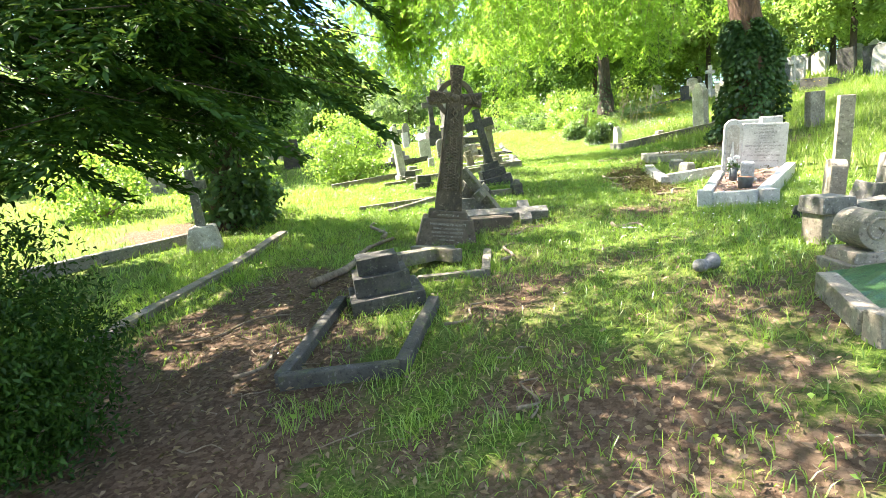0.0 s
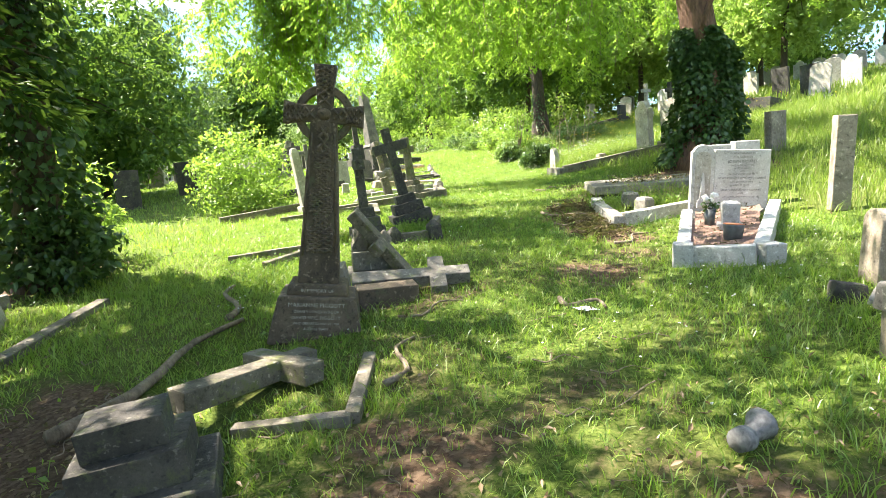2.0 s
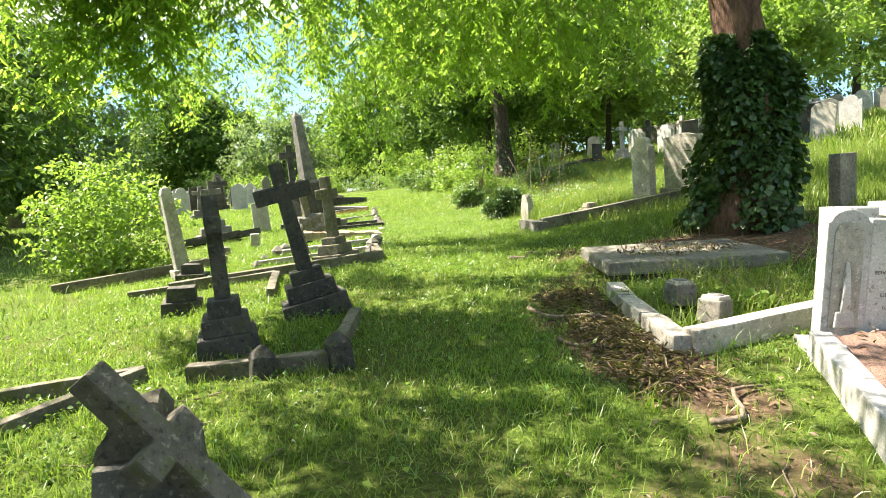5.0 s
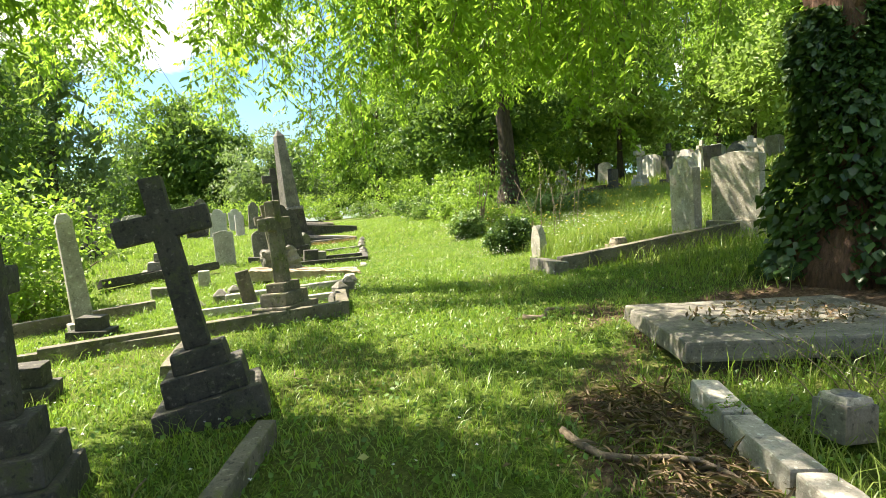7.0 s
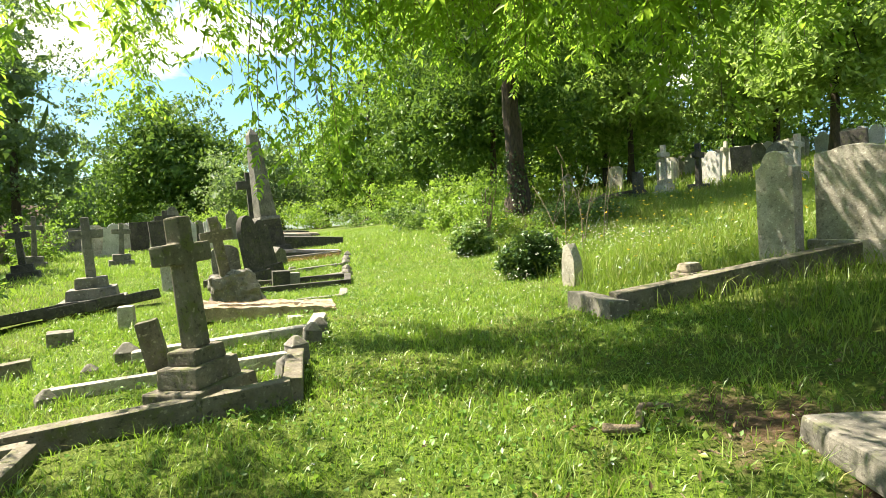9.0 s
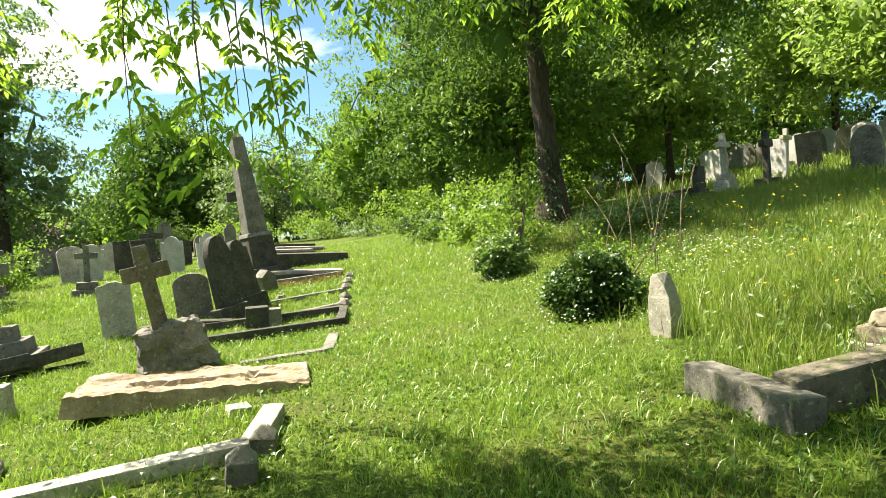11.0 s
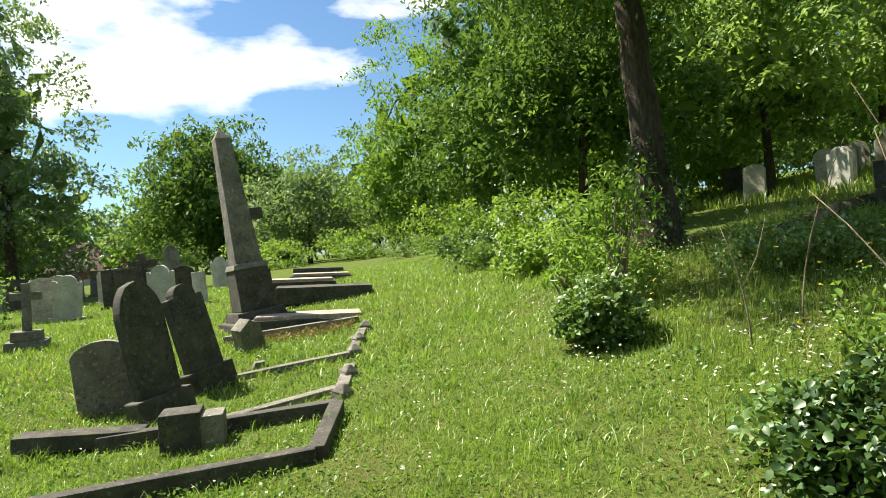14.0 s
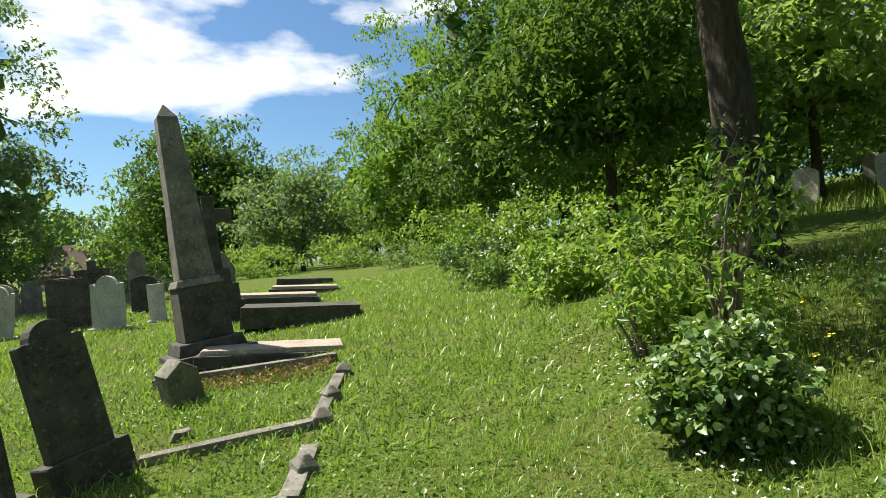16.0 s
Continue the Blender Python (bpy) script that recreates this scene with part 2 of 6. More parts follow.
WOOD_LEAF = leaf_material("mid-green leaves", (0.06, 0.13, 0.026), (0.17, 0.285, 0.05), 0.42, 0.02, through=0.5)
DARK_LEAF = leaf_material("dark summer leaves", (0.035, 0.08, 0.02), (0.1, 0.19, 0.036), 0.34, 0.02, through=0.3)
# Distance haze and sunlight are put into this pale leaf colour.
HILL_LEAF = leaf_material("hillside leaves paled for haze and sun", (0.14, 0.22, 0.06), (0.31, 0.41, 0.13), 0.5, 0.02, through=0.5)
GREY_LEAF = leaf_material("greyish willow leaves", (0.06, 0.1, 0.05), (0.17, 0.24, 0.12), 0.45, 0.04, through=0.4)
SHRUB_LEAF = leaf_material("yellow-green shrub leaves", (0.08, 0.155, 0.024), (0.2, 0.3, 0.055), 0.48, 0.04)
BRICK = plain("red brick", (0.2, 0.1, 0.07), 0.9)
ROOF_TILE = plain("brown roof tiles", (0.1, 0.062, 0.05), 0.9, 0, 0.4, 8.0)

# ---- shape helpers ----
RNG = np.random.default_rng(7)
SWELLS = [-0.006, 0.094, 0.257, -0.023, 0.005, -0.06, -0.055, -0.017, -0.01, -0.231, 0.034, -0.14, 0.081, -0.231, -0.172, -0.043, -0.158, -0.001]


def height(x, y):
    """The lie of the land: it climbs ahead and, more steeply, to the east."""
    x, y = np.asarray(x, float), np.asarray(y, float)
    bank = 1.2 * np.log1p(np.exp((np.minimum(x, 60) - 3.8) / 1.2))
    z = 0.193 + 0.055 * 60 * np.tanh(x / 60) + 0.065 * 30 * np.tanh(y / 30) + 0.1 * bank
    z = z + 0.34 * np.exp(-((x - 7.3) ** 2 / 6 + (y - 23.6) ** 2 / 8))
    for i, h in enumerate(SWELLS):
        a, b = (-2.5, 1, 4.5)[i % 3], (3, 7.5, 12, 16.5, 21, 26)[i // 3]
        z = z + h * np.exp(-((x - a) ** 2 / 6 + (y - b) ** 2 / 10))
    return z


def wavy(x, y, s, k=0.0):
    """Cheap smooth noise between about -1 and 1."""
    return (np.sin(x * s + 1.7 * np.sin(y * s * 0.8 + k) + k) + np.sin(y * s * 1.13 + 1.9 * np.sin(x * s * 0.7 + 2.1 * k))
            + 0.6 * np.sin((x + y) * s * 2.3 + k * 3.1) + 0.5 * np.sin((x - 1.3 * y) * s * 3.1 + 5 * k)) / 3.1


def bareness(x, y):
    """1 where the earth shows, 0 where turf is thick."""
    x, y = np.asarray(x, float), np.asarray(y, float)

    def spot(a, b, rx, ry):
        return np.exp(-(((x - a) / rx) ** 2 + ((y - b) / ry) ** 2))
    v = (1.15 * spot(-1.7, 2.2, 1.2, 2.6) + 0.75 * spot(-1.5, 4.9, 0.8, 1.6) + 0.62 * spot(1.5, 1.6, 1.6, 1.7) + 0.4 * spot(2.9, 3.2, 0.9, 1.4) + 0.5 * spot(0.5, 4.6, 0.5, 2.2)
         + 0.42 * spot(1.6, 4.4, 0.6, 1.2) + 0.85 * spot(3.15, 8.8, 0.4, 1.5) + 0.5 * spot(3.3, 10.0, 0.45, 0.9) + 0.6 * spot(1.0, 7.2, 0.7, 0.6)
         + 0.55 * spot(2.4, 7.0, 0.5, 0.8) + 0.8 * spot(6.2, 11.6, 1.6, 1.2) + 0.45 * spot(4.0, 12.4, 0.5, 0.6) + 0.4 * spot(2.0, 16.4, 0.2, 0.7)
         + 1.3 * spot(5.1, 11.3, 1.15, 0.75) + 0.8 * spot(-4.6, 9.8, 1.6, 1.6) + 0.8 * spot(7.0, 24.5, 1.4, 1.4))
    return np.clip(v + (0.42 * wavy(x, y, 2.6, 0.4) + 0.4 * wavy(x, y, 7.5, 1.4)) * (0.1 + np.minimum(v, 1)), 0, 1)


def mesh_object(name, verts, faces, material, parent=None, label="", smooth=False):
    me = bpy.data.meshes.new(name)
    me.from_pydata(verts, [], faces)
    me.materials.append(material)
    if smooth:
        me.shade_smooth()
    ob = new(name, me)
    ob.parent = parent
    return tagged(ob, label)


def part(name, bm, material, parent=None, label="", smooth=False):
    me = bpy.data.meshes.new(name)
    bm.normal_update()
    bm.to_mesh(me)
    bm.free()
    me.materials.append(material)
    if smooth:
        me.shade_smooth()
    ob = new(name, me)
    ob.parent = parent
    return tagged(ob, label)


def thing(name, x, y, yaw=0, lean=0, nod=0, sink=0.02, label="", category="", group="", z=None):
    """An Empty on the ground. lean: degrees to the east; nod: degrees away to the north."""
    e = new(name)
    e.empty_display_size = 0.1
    at = float(height(x, y)) - sink if z is None else z
    e.matrix_basis = Matrix.Translation((x, y, at)) @ pose(0, 0, 0, -nod, lean, 0) @ pose(0, 0, 0, 0, 0, yaw)
    return tagged(e, label, category, group)


def rough_up(bm, amount, seed=0.0, scale=6.0):
    for v in bm.verts:
        n = noise.noise_vector(v.co * scale + Vector((seed, seed * 1.7, 0)))
        v.co += n * amount


def block(w, d, h, at=(0, 0, 0), top=1.0, topd=None, bevel=0.012, worn=0.004, cuts=0, seed=0.0):
    """A dressed block that stands on at, tapering to top, with rounded, slightly worn edges."""
    topd = top if topd is None else topd
    bm = bmesh.new()
    bmesh.ops.create_cube(bm, size=1)
    for v in bm.verts:
        k, kd = (top, topd) if v.co.z > 0 else (1, 1)
        v.co = Vector((v.co.x * w * k, v.co.y * d * kd, (v.co.z + 0.5) * h))
    if cuts:
        bmesh.ops.subdivide_edges(bm, edges=bm.edges[:], cuts=cuts, use_grid_fill=True)
    if bevel:
        sharp = [e for e in bm.edges if len(e.link_faces) == 2 and e.calc_face_angle(0) > 0.7]
        bmesh.ops.bevel(bm, geom=sharp, offset=bevel, segments=2, affect="EDGES", profile=0.6)
    if worn:
        rough_up(bm, worn, seed or w * 31 + h * 17, 9.0)
    bmesh.ops.translate(bm, verts=bm.verts, vec=at)
    return bm


def outline(points, depth, bevel=0.01, worn=0.003, z=0.0, seed=0.0):
    """A slab cut to an outline in x and z, depth thick in y."""
    bm = bmesh.new()
    front = [bm.verts.new((x, -depth / 2, zz + z)) for x, zz in points]
    face = bm.faces.new(front)
    out = bmesh.ops.extrude_face_region(bm, geom=[face])
    for v in out["geom"]:
        if isinstance(v, bmesh.types.BMVert):
            v.co.y += depth
    bmesh.ops.recalc_face_normals(bm, faces=bm.faces)
    if bevel:
        rim = [e for e in bm.edges if len(e.link_faces) == 2 and e.calc_face_angle(0) > 1.2]
        bmesh.ops.bevel(bm, geom=rim, offset=bevel, segments=2, affect="EDGES", profile=0.6)
    if worn:
        rough_up(bm, worn, seed or len(points) * 3.1 + depth * 40, 8.0)
    return bm


def arc(cx, cz, r, a0, a1, n=10):
    return [(cx + r * math.cos(radians(a0 + (a1 - a0) * i / n)), cz + r * math.sin(radians(a0 + (a1 - a0) * i / n))) for i in range(n + 1)]


def tube(points, radii, sides=8, rough=0.0):
    """A tapered tube along points, as vertices and faces."""
    verts, faces = [], []
    pts = [Vector(p) for p in points]
    for i, p in enumerate(pts):
        d = (pts[min(i + 1, len(pts) - 1)] - pts[max(i - 1, 0)]).normalized()
        side = d.cross(Vector((0.31, 0.9, 0.17))).normalized()
        up = side.cross(d)
        for k in range(sides):
            a = 2 * math.pi * k / sides
            r = radii[i] * (1 + (rough * noise.noise(Vector((p.z * 1.4, k * 1.3, p.x))) if rough else 0))
            verts.append(p + side * math.cos(a) * r + up * math.sin(a) * r)
    for i in range(len(pts) - 1):
        for k in range(sides):
            a, b = i * sides + k, i * sides + (k + 1) % sides
            faces.append((a, b, b + sides, a + sides))
    faces.append(tuple(range(sides - 1, -1, -1)))
    faces.append(tuple(range((len(pts) - 1) * sides, len(pts) * sides)))
    return verts, faces


def join(chunks):
    verts, faces = [], []
    for v, f in chunks:
        n = len(verts)
        verts.extend(v)
        faces.extend(tuple(i + n for i in g) for g in f)
    return verts, faces


def leaves(name, at, size, material, parent=None, droop=0.3, narrow=0.45, facing=None, label="", fine=False):
    """One mesh of many folded leaves, at the given places."""
    n = len(at)
    at = np.asarray(at, float)
    size = np.broadcast_to(np.asarray(size, float), (n,))[:, None]
    along = RNG.normal(size=(n, 3)) if facing is None else np.asarray(facing, float) + 0.35 * RNG.normal(size=(n, 3))
    along[:, 2] -= droop * 1.5
    along /= np.linalg.norm(along, axis=1)[:, None]
    side = np.cross(along, RNG.normal(size=(n, 3)) * 0.5 + np.array([0, 0, 1.0]))
    side /= np.linalg.norm(side, axis=1)[:, None] + 1e-9
    lift = np.cross(side, along)
    mid = at + along * size * 0.45
    w = size * narrow * 0.5
    v = np.stack([at, mid + side * w + lift * size * 0.1, at + along * size - lift * size * 0.06, mid - side * w + lift * size * 0.1], 1).reshape(-1, 3)
    me = bpy.data.meshes.new(name)
    if fine:
        lo, hi = at + along * size * 0.24, at + along * size * 0.62
        curl = lift * size * 0.1
        v = np.stack([at, lo + side * w * 0.95 + curl, hi + side * w * 0.8 + curl, at + along * size - lift * size * 0.12, hi - side * w * 0.8 + curl, lo - side * w * 0.95 + curl, at + along * size * 0.45], 1).reshape(-1, 3)
        me.vertices.add(7 * n)
        me.vertices.foreach_set("co", v.ravel())
        loops = (np.arange(n)[:, None] * 7 + np.array([0, 1, 6, 1, 2, 6, 2, 3, 6, 3, 4, 6, 4, 5, 6, 5, 0, 6])).ravel()
        me.loops.add(18 * n)
        me.loops.foreach_set("vertex_index", loops)
        me.polygons.add(6 * n)
        me.polygons.foreach_set("loop_start", np.arange(6 * n) * 3)
        me.polygons.foreach_set("loop_total", np.full(6 * n, 3))
        me.update(calc_edges=True)
        me.materials.append(material)
        ob = new(name, me)
        ob.parent = parent
        return tagged(ob, label)
    me.vertices.add(4 * n)
    me.vertices.foreach_set("co", v.ravel())
    base = np.arange(n)[:, None] * 4
    loops = (base + np.array([0, 1, 2, 0, 2, 3])).ravel()
    me.loops.add(6 * n)
    me.loops.foreach_set("vertex_index", loops)
    me.polygons.add(2 * n)
    me.polygons.foreach_set("loop_start", np.arange(2 * n) * 3)
    me.polygons.foreach_set("loop_total", np.full(2 * n, 3))
    me.update(calc_edges=True)
    me.materials.append(material)
    ob = new(name, me)
    ob.parent = parent
    return tagged(ob, label)


def blades(name, x, y, tall, wide, material, lean=0.5, z=None):
    """One mesh of grass blades, each a bent strip of three triangles."""
    n = len(x)
    z = height(x, y) - 0.01 if z is None else z
    a = RNG.uniform(0, 2 * np.pi, n)
    b = RNG.uniform(0, 2 * np.pi, n)
    d = np.stack([np.cos(a), np.sin(a), np.zeros(n)], 1)
    s = np.stack([np.cos(b), np.sin(b), np.zeros(n)], 1) * (np.broadcast_to(wide, (n,)) / 2)[:, None]
    root = np.stack([x, y, z], 1)
    tall = np.broadcast_to(tall, (n,))
    bend = (RNG.uniform(0.1, 1.0, n) * lean * tall)[:, None]
    up = np.array([0, 0, 1.0])
    mid = root + d * bend * 0.35 + up * (tall * 0.6)[:, None]
    tip = root + d * bend + up * (tall * RNG.uniform(0.75, 1.0, n))[:, None]
    v = np.stack([root - s, root + s, mid + s * 0.8, mid - s * 0.8, tip], 1).reshape(-1, 3)
    me = bpy.data.meshes.new(name)
    me.vertices.add(5 * n)
    me.vertices.foreach_set("co", v.ravel())
    base = np.arange(n)[:, None] * 5
    loops = (base + np.array([0, 1, 2, 0, 2, 3, 3, 2, 4])).ravel()
    me.loops.add(9 * n)
    me.loops.foreach_set("vertex_index", loops)
    me.polygons.add(3 * n)
    me.polygons.foreach_set("loop_start", np.arange(3 * n) * 3)
    me.polygons.foreach_set("loop_total", np.full(3 * n, 3))
    me.update(calc_edges=True)
    me.materials.append(material)
    return new(name, me)


def letters(words, size, material, parent, at, tilt=90.0, name="inscription"):
    """Cut or leaded words on a face, centred on at, which look to local -y."""
    cu = bpy.data.curves.new(name, "FONT")
    cu.body, cu.size, cu.align_x, cu.align_y, cu.extrude, cu.resolution_u = words, size, "CENTER", "CENTER", 0.0012, 2
    tmp = new(name, cu)
    me = bpy.data.meshes.new_from_object(tmp.evaluated_get(bpy.context.evaluated_depsgraph_get()))
    bpy.data.objects.remove(tmp)
    me.materials.clear()
    me.materials.append(material)
    ob = new(name, me)
    ob.parent = parent
    ob.matrix_basis = pose(*at, tilt, 0, 0)
    return ob


def bars(parent, at, w, rows, step, material, h=0.012, depth=0.003, name="worn_lettering"):
    """Lines of writing too worn to read."""
    rnd = random.Random(int(w * 1000) + rows)
    for i in range(rows):
        ww = w * rnd.uniform(0.6, 1.0)
        part(name, block(ww, depth, h, (at[0], at[1], at[2] - i * step), bevel=0, worn=0), material, parent)

# ---- the ground, one sheet to the horizon ----
def make_ground():
    def lines(lo, hi, step, far):
        inner = np.arange(lo, hi + step / 2, step)
        grow = np.cumsum(step * 1.35 ** np.arange(1, 40))
        grow = grow[grow < far]
        return np.concatenate([(lo - grow)[::-1], inner, hi + grow])
    xs, ys = lines(-9, 12, 0.16, 700), lines(-3, 34, 0.16, 900)
    gx, gy = np.meshgrid(xs, ys)
    near = np.exp(-((gx - 2) / 14) ** 2 - ((gy - 14) / 22) ** 2)
    gz = height(gx, gy) + near * (0.018 * wavy(gx, gy, 3.1, 1.0) + 0.012 * wavy(gx, gy, 8.3, 2.0))
    nx, ny = len(xs), len(ys)
    i = np.arange(nx * ny).reshape(ny, nx)
    quads = np.stack([i[:-1, :-1], i[:-1, 1:], i[1:, 1:], i[1:, :-1]], -1).reshape(-1, 4)
    me = bpy.data.meshes.new("ground")
    me.from_pydata(np.stack([gx, gy, gz], -1).reshape(-1, 3).tolist(), [], quads.tolist())
    bare = me.attributes.new("bare", "FLOAT", "POINT")
    bare.data.foreach_set("value", bareness(gx, gy).ravel())
    me.shade_smooth()
    me.materials.append(GROUND)
    return tagged(new("ground", me), "grassy cemetery slope with patches of bare leafy earth", "ground", kind="structure")


make_ground()


# ---- kinds of grave furniture ----
def kerb_run(parent, a, b, w=0.1, h=0.12, material=GREY_STONE, name="kerb", sink=0.06, label="", drop=0.0):
    """A kerb stone from a to b (x, y in the world), on the ground; parent is an Empty with no turn."""
    ax, ay, bx, by = *a, *b
    za, zb = float(height(ax, ay)), float(height(bx, by))
    run = math.hypot(bx - ax, by - ay)
    bm = block(run, w, h + sink, (0, 0, -sink), bevel=0.014, worn=0.006, cuts=3, seed=ax * 3 + by)
    m = Matrix.Translation(((ax + bx) / 2, (ay + by) / 2, (za + zb) / 2 - drop)) @ pose(0, 0, 0, 0, 0, math.degrees(math.atan2(by - ay, bx - ax))) @ pose(0, 0, 0, 0, -math.degrees(math.atan2(zb - za, run)), 0)
    bmesh.ops.transform(bm, matrix=parent.matrix_basis.inverted() @ m, verts=bm.verts)
    return part(name, bm, material, parent, label)


def plot(corners, label, w=0.1, h=0.12, material=GREY_STONE, closed=True, name="grave_kerb", skip=()):
    x, y = corners[0]
    e = new(name)
    e.matrix_basis = Matrix.Translation((x, y, float(height(x, y))))
    ends = corners[1:] + ([corners[0]] if closed else [])
    for k, (a, b) in enumerate(zip(corners, ends)):
        if k not in skip:
            kerb_run(e, a, b, w, h, material)
    return tagged(e, label, "grave kerb")


def cross_outline(w, h, arm, armz, armh):
    """Half-width arm, shaft width w tapering slightly, arms centred on armz."""
    a, b = w / 2, w * 0.43
    return [(-a, 0), (a, 0), (b, armz - armh / 2), (arm, armz - armh / 2), (arm, armz + armh / 2), (b, armz + armh / 2), (b, h), (-b, h),
            (-b, armz + armh / 2), (-arm, armz + armh / 2), (-arm, armz - armh / 2), (-b, armz - armh / 2)]


def stepped_cross(x, y, steps, shaft, arm, cross_h, material, label, yaw=0, lean=0, nod=0, thick=0.13, armz=0.72, depth=0.85, name="cross_monument", ivy=False):
    """A plain cross on two or three stone steps. steps: (width, height) from below."""
    e = thing(name, x, y, yaw, lean, nod, 0.05, label, "gravestone")
    z = 0.0
    for w, h in steps:
        part("step", block(w, w * depth, h, (0, 0, z), top=0.96, bevel=0.014, worn=0.006, cuts=2, seed=x + z), material, e)
        z += h - 0.002
    part("cross", outline(cross_outline(shaft, cross_h, arm, cross_h * armz, shaft * 1.02), thick, 0.016, 0.006, z, x), material, e)
    return e


def headstone(x, y, w, h, t, top, material, label, yaw=0, lean=0, nod=0, base=0.0, rows=0, name="headstone", group=""):
    """An upright slab; top: round, gothic, flat, ogee or shoulder."""
    e = thing(name, x, y, yaw, lean, nod, 0.08, label, "gravestone", group)
    z = 0.08
    if base:
        part("plinth", block(w + 0.14, t + 0.12, base, (0, 0, 0), bevel=0.015, worn=0.005, cuts=1), material, e)
        z = base - 0.004
    a = w / 2
    if top == "round":
        pts = [(-a, 0), (a, 0)] + arc(0, h - a * 0.62, a, 0, 180, 14)
        pts = [(px, pz if pz <= h - a * 0.62 else h - a * 0.62 + (pz - h + a * 0.62) * 0.62) for px, pz in pts]
    elif top == "gothic":
        pts = [(-a, 0), (a, 0)] + arc(-a, h - 1.55 * a, 2 * a, 0, 50, 7)[:-1] + [(0, h)] + arc(a, h - 1.55 * a, 2 * a, 130, 180, 7)[1:]
    elif top == "shoulder":
        pts = [(-a, 0), (a, 0), (a, h * 0.86), (a * 0.82, h * 0.87)] + arc(0, h - a * 0.62, a * 0.66, 0, 180, 10) + [(-a * 0.82, h * 0.87), (-a, h * 0.86)]
    elif top == "ogee":
        pts = [(-a, 0), (a, 0), (a, h * 0.93), (a * 0.9, h * 0.955), (a * 0.55, h * 0.965), (a * 0.25, h), (-a * 0.25, h), (-a * 0.55, h * 0.965), (-a * 0.9, h * 0.955), (-a, h * 0.93)]
    else:
        pts = [(-a, 0), (a, 0), (a, h), (-a, h)]
    slab = part("slab", outline(pts, t, 0.01, 0.005, z, x * 3), material, e)
    if rows:
        bars(slab, (0, -t / 2 + 0.001, z + h * 0.74), w * 0.55, rows, h * 0.07, material, 0.011)
    return e


# ---- the celtic cross ----
def celtic_cross(x, y):
    e = thing("celtic_cross", x, y, 2, 6.5, 0, 0.06, "tall brown sandstone celtic cross with carved knotwork on a battered plinth", "gravestone")
    plinth = part("plinth", block(0.72, 0.56, 0.36, (0, 0, 0), 0.8, 0.78, 0.02, 0.008, 4, 3.3), BROWN_STONE, e)
    part("step", block(0.47, 0.36, 0.09, (0, 0, 0.355), 0.93, 0.92, 0.02, 0.004, 2, 1.3), BROWN_STONE, e)
    shaft = part("shaft", block(0.315, 0.235, 1.25, (0, 0, 0.443), 0.62, 0.66, 0.012, 0.004, 5, 2.1), BROWN_STONE, e)
    cz, arm, r_in, r_out = 1.72, 0.295, 0.158, 0.215
    hw = 0.086
    # the head: four splayed arms with hollowed armpits
    head = []
    for k in range(4):
        a = math.pi / 2 * k
        reach = 0.36 if k == 1 else arm
        low = 0.14 if k == 3 else reach
        for u, v in ((0.19, -hw * 0.72), (low, -hw), (low, hw), (0.19, hw * 0.72), (hw * 0.72, hw * 0.62)):
            if k == 3 and u == 0.19:
                u = 0.125
            head.append((u * math.cos(a) - v * math.sin(a), u * math.sin(a) + v * math.cos(a)))
    head_part = part("cross_head", outline([(px, pz + cz) for px, pz in head], 0.165, 0.012, 0.003, 0, 4.0), BROWN_STONE, e)
    for k in range(4):
        ring = arc(0, cz, r_out, 90 * k + 14, 90 * k + 76, 12) + arc(0, cz, r_in, 90 * k + 76, 90 * k + 14, 12)
        part("ring_segment", outline(ring, 0.1, 0.01, 0.002, 0, k + 1.0), BROWN_STONE, e)
    boss = bmesh.new()
    bmesh.ops.create_uvsphere(boss, u_segments=16, v_segments=8, radius=0.055, matrix=Matrix.Translation((0, -0.085, cz)) @ Matrix.Diagonal((1, 0.55, 0.8, 1)))
    part("boss", boss, BROWN_STONE, head_part, smooth=True)

    def braid(x0, z0, x1, z1, wide, narrow, yf, strands=4, r=0.0105, pitch=0.2, name="knotwork"):
        """Plaited bands: each strand swings from side to side and passes over and under its neighbours."""
        chunks = []
        dx, dz = x1 - x0, z1 - z0
        run = math.hypot(dx, dz)
        n = max(16, int(run / pitch * 20))
        for s in range(strands):
            pts = []
            for i in range(n + 1):
                f = i / n
                ph = f * run / pitch + s / strands
                tri = 4 * abs(ph - math.floor(ph + 0.5)) - 1
                off = (wide + (narrow - wide) * f) * max(-0.92, min(0.92, tri))
                px, pz = x0 + dx * f + off * dz / run, z0 + dz * f - off * dx / run
                weave = 0.005 * math.cos(2 * math.pi * ph * strands / 2)
                pts.append((px, yf(pz) - 0.006 - weave, pz))
            chunks.append(tube(pts, [r] * (n + 1), 6))
        v, f = join(chunks)
        mesh_object(name, v, f, BROWN_STONE, shaft if z1 < 1.65 else head_part, "carved interlace", True)

    def shaft_y(z):
        f = min(1, max(0, (z - 0.443) / 1.25))
        return -0.5 * 0.235 * (1 - f * 0.34) - 0.001
    braid(0, 0.69, 0, 0.88, 0.1, 0.1, shaft_y, 6, 0.0118, 0.2)
    braid(0, 0.88, 0, 0.99, 0.05, 0.05, shaft_y, 4, 0.0118, 0.12)
    braid(0, 0.99, 0, 1.17, 0.09, 0.085, shaft_y, 6, 0.0118, 0.19)
    braid(0, 1.17, 0, 1.3, 0.045, 0.045, shaft_y, 4, 0.009, 0.12)
    braid(0, 1.3, 0, 1.47, 0.066, 0.06, shaft_y, 4, 0.0118, 0.14)
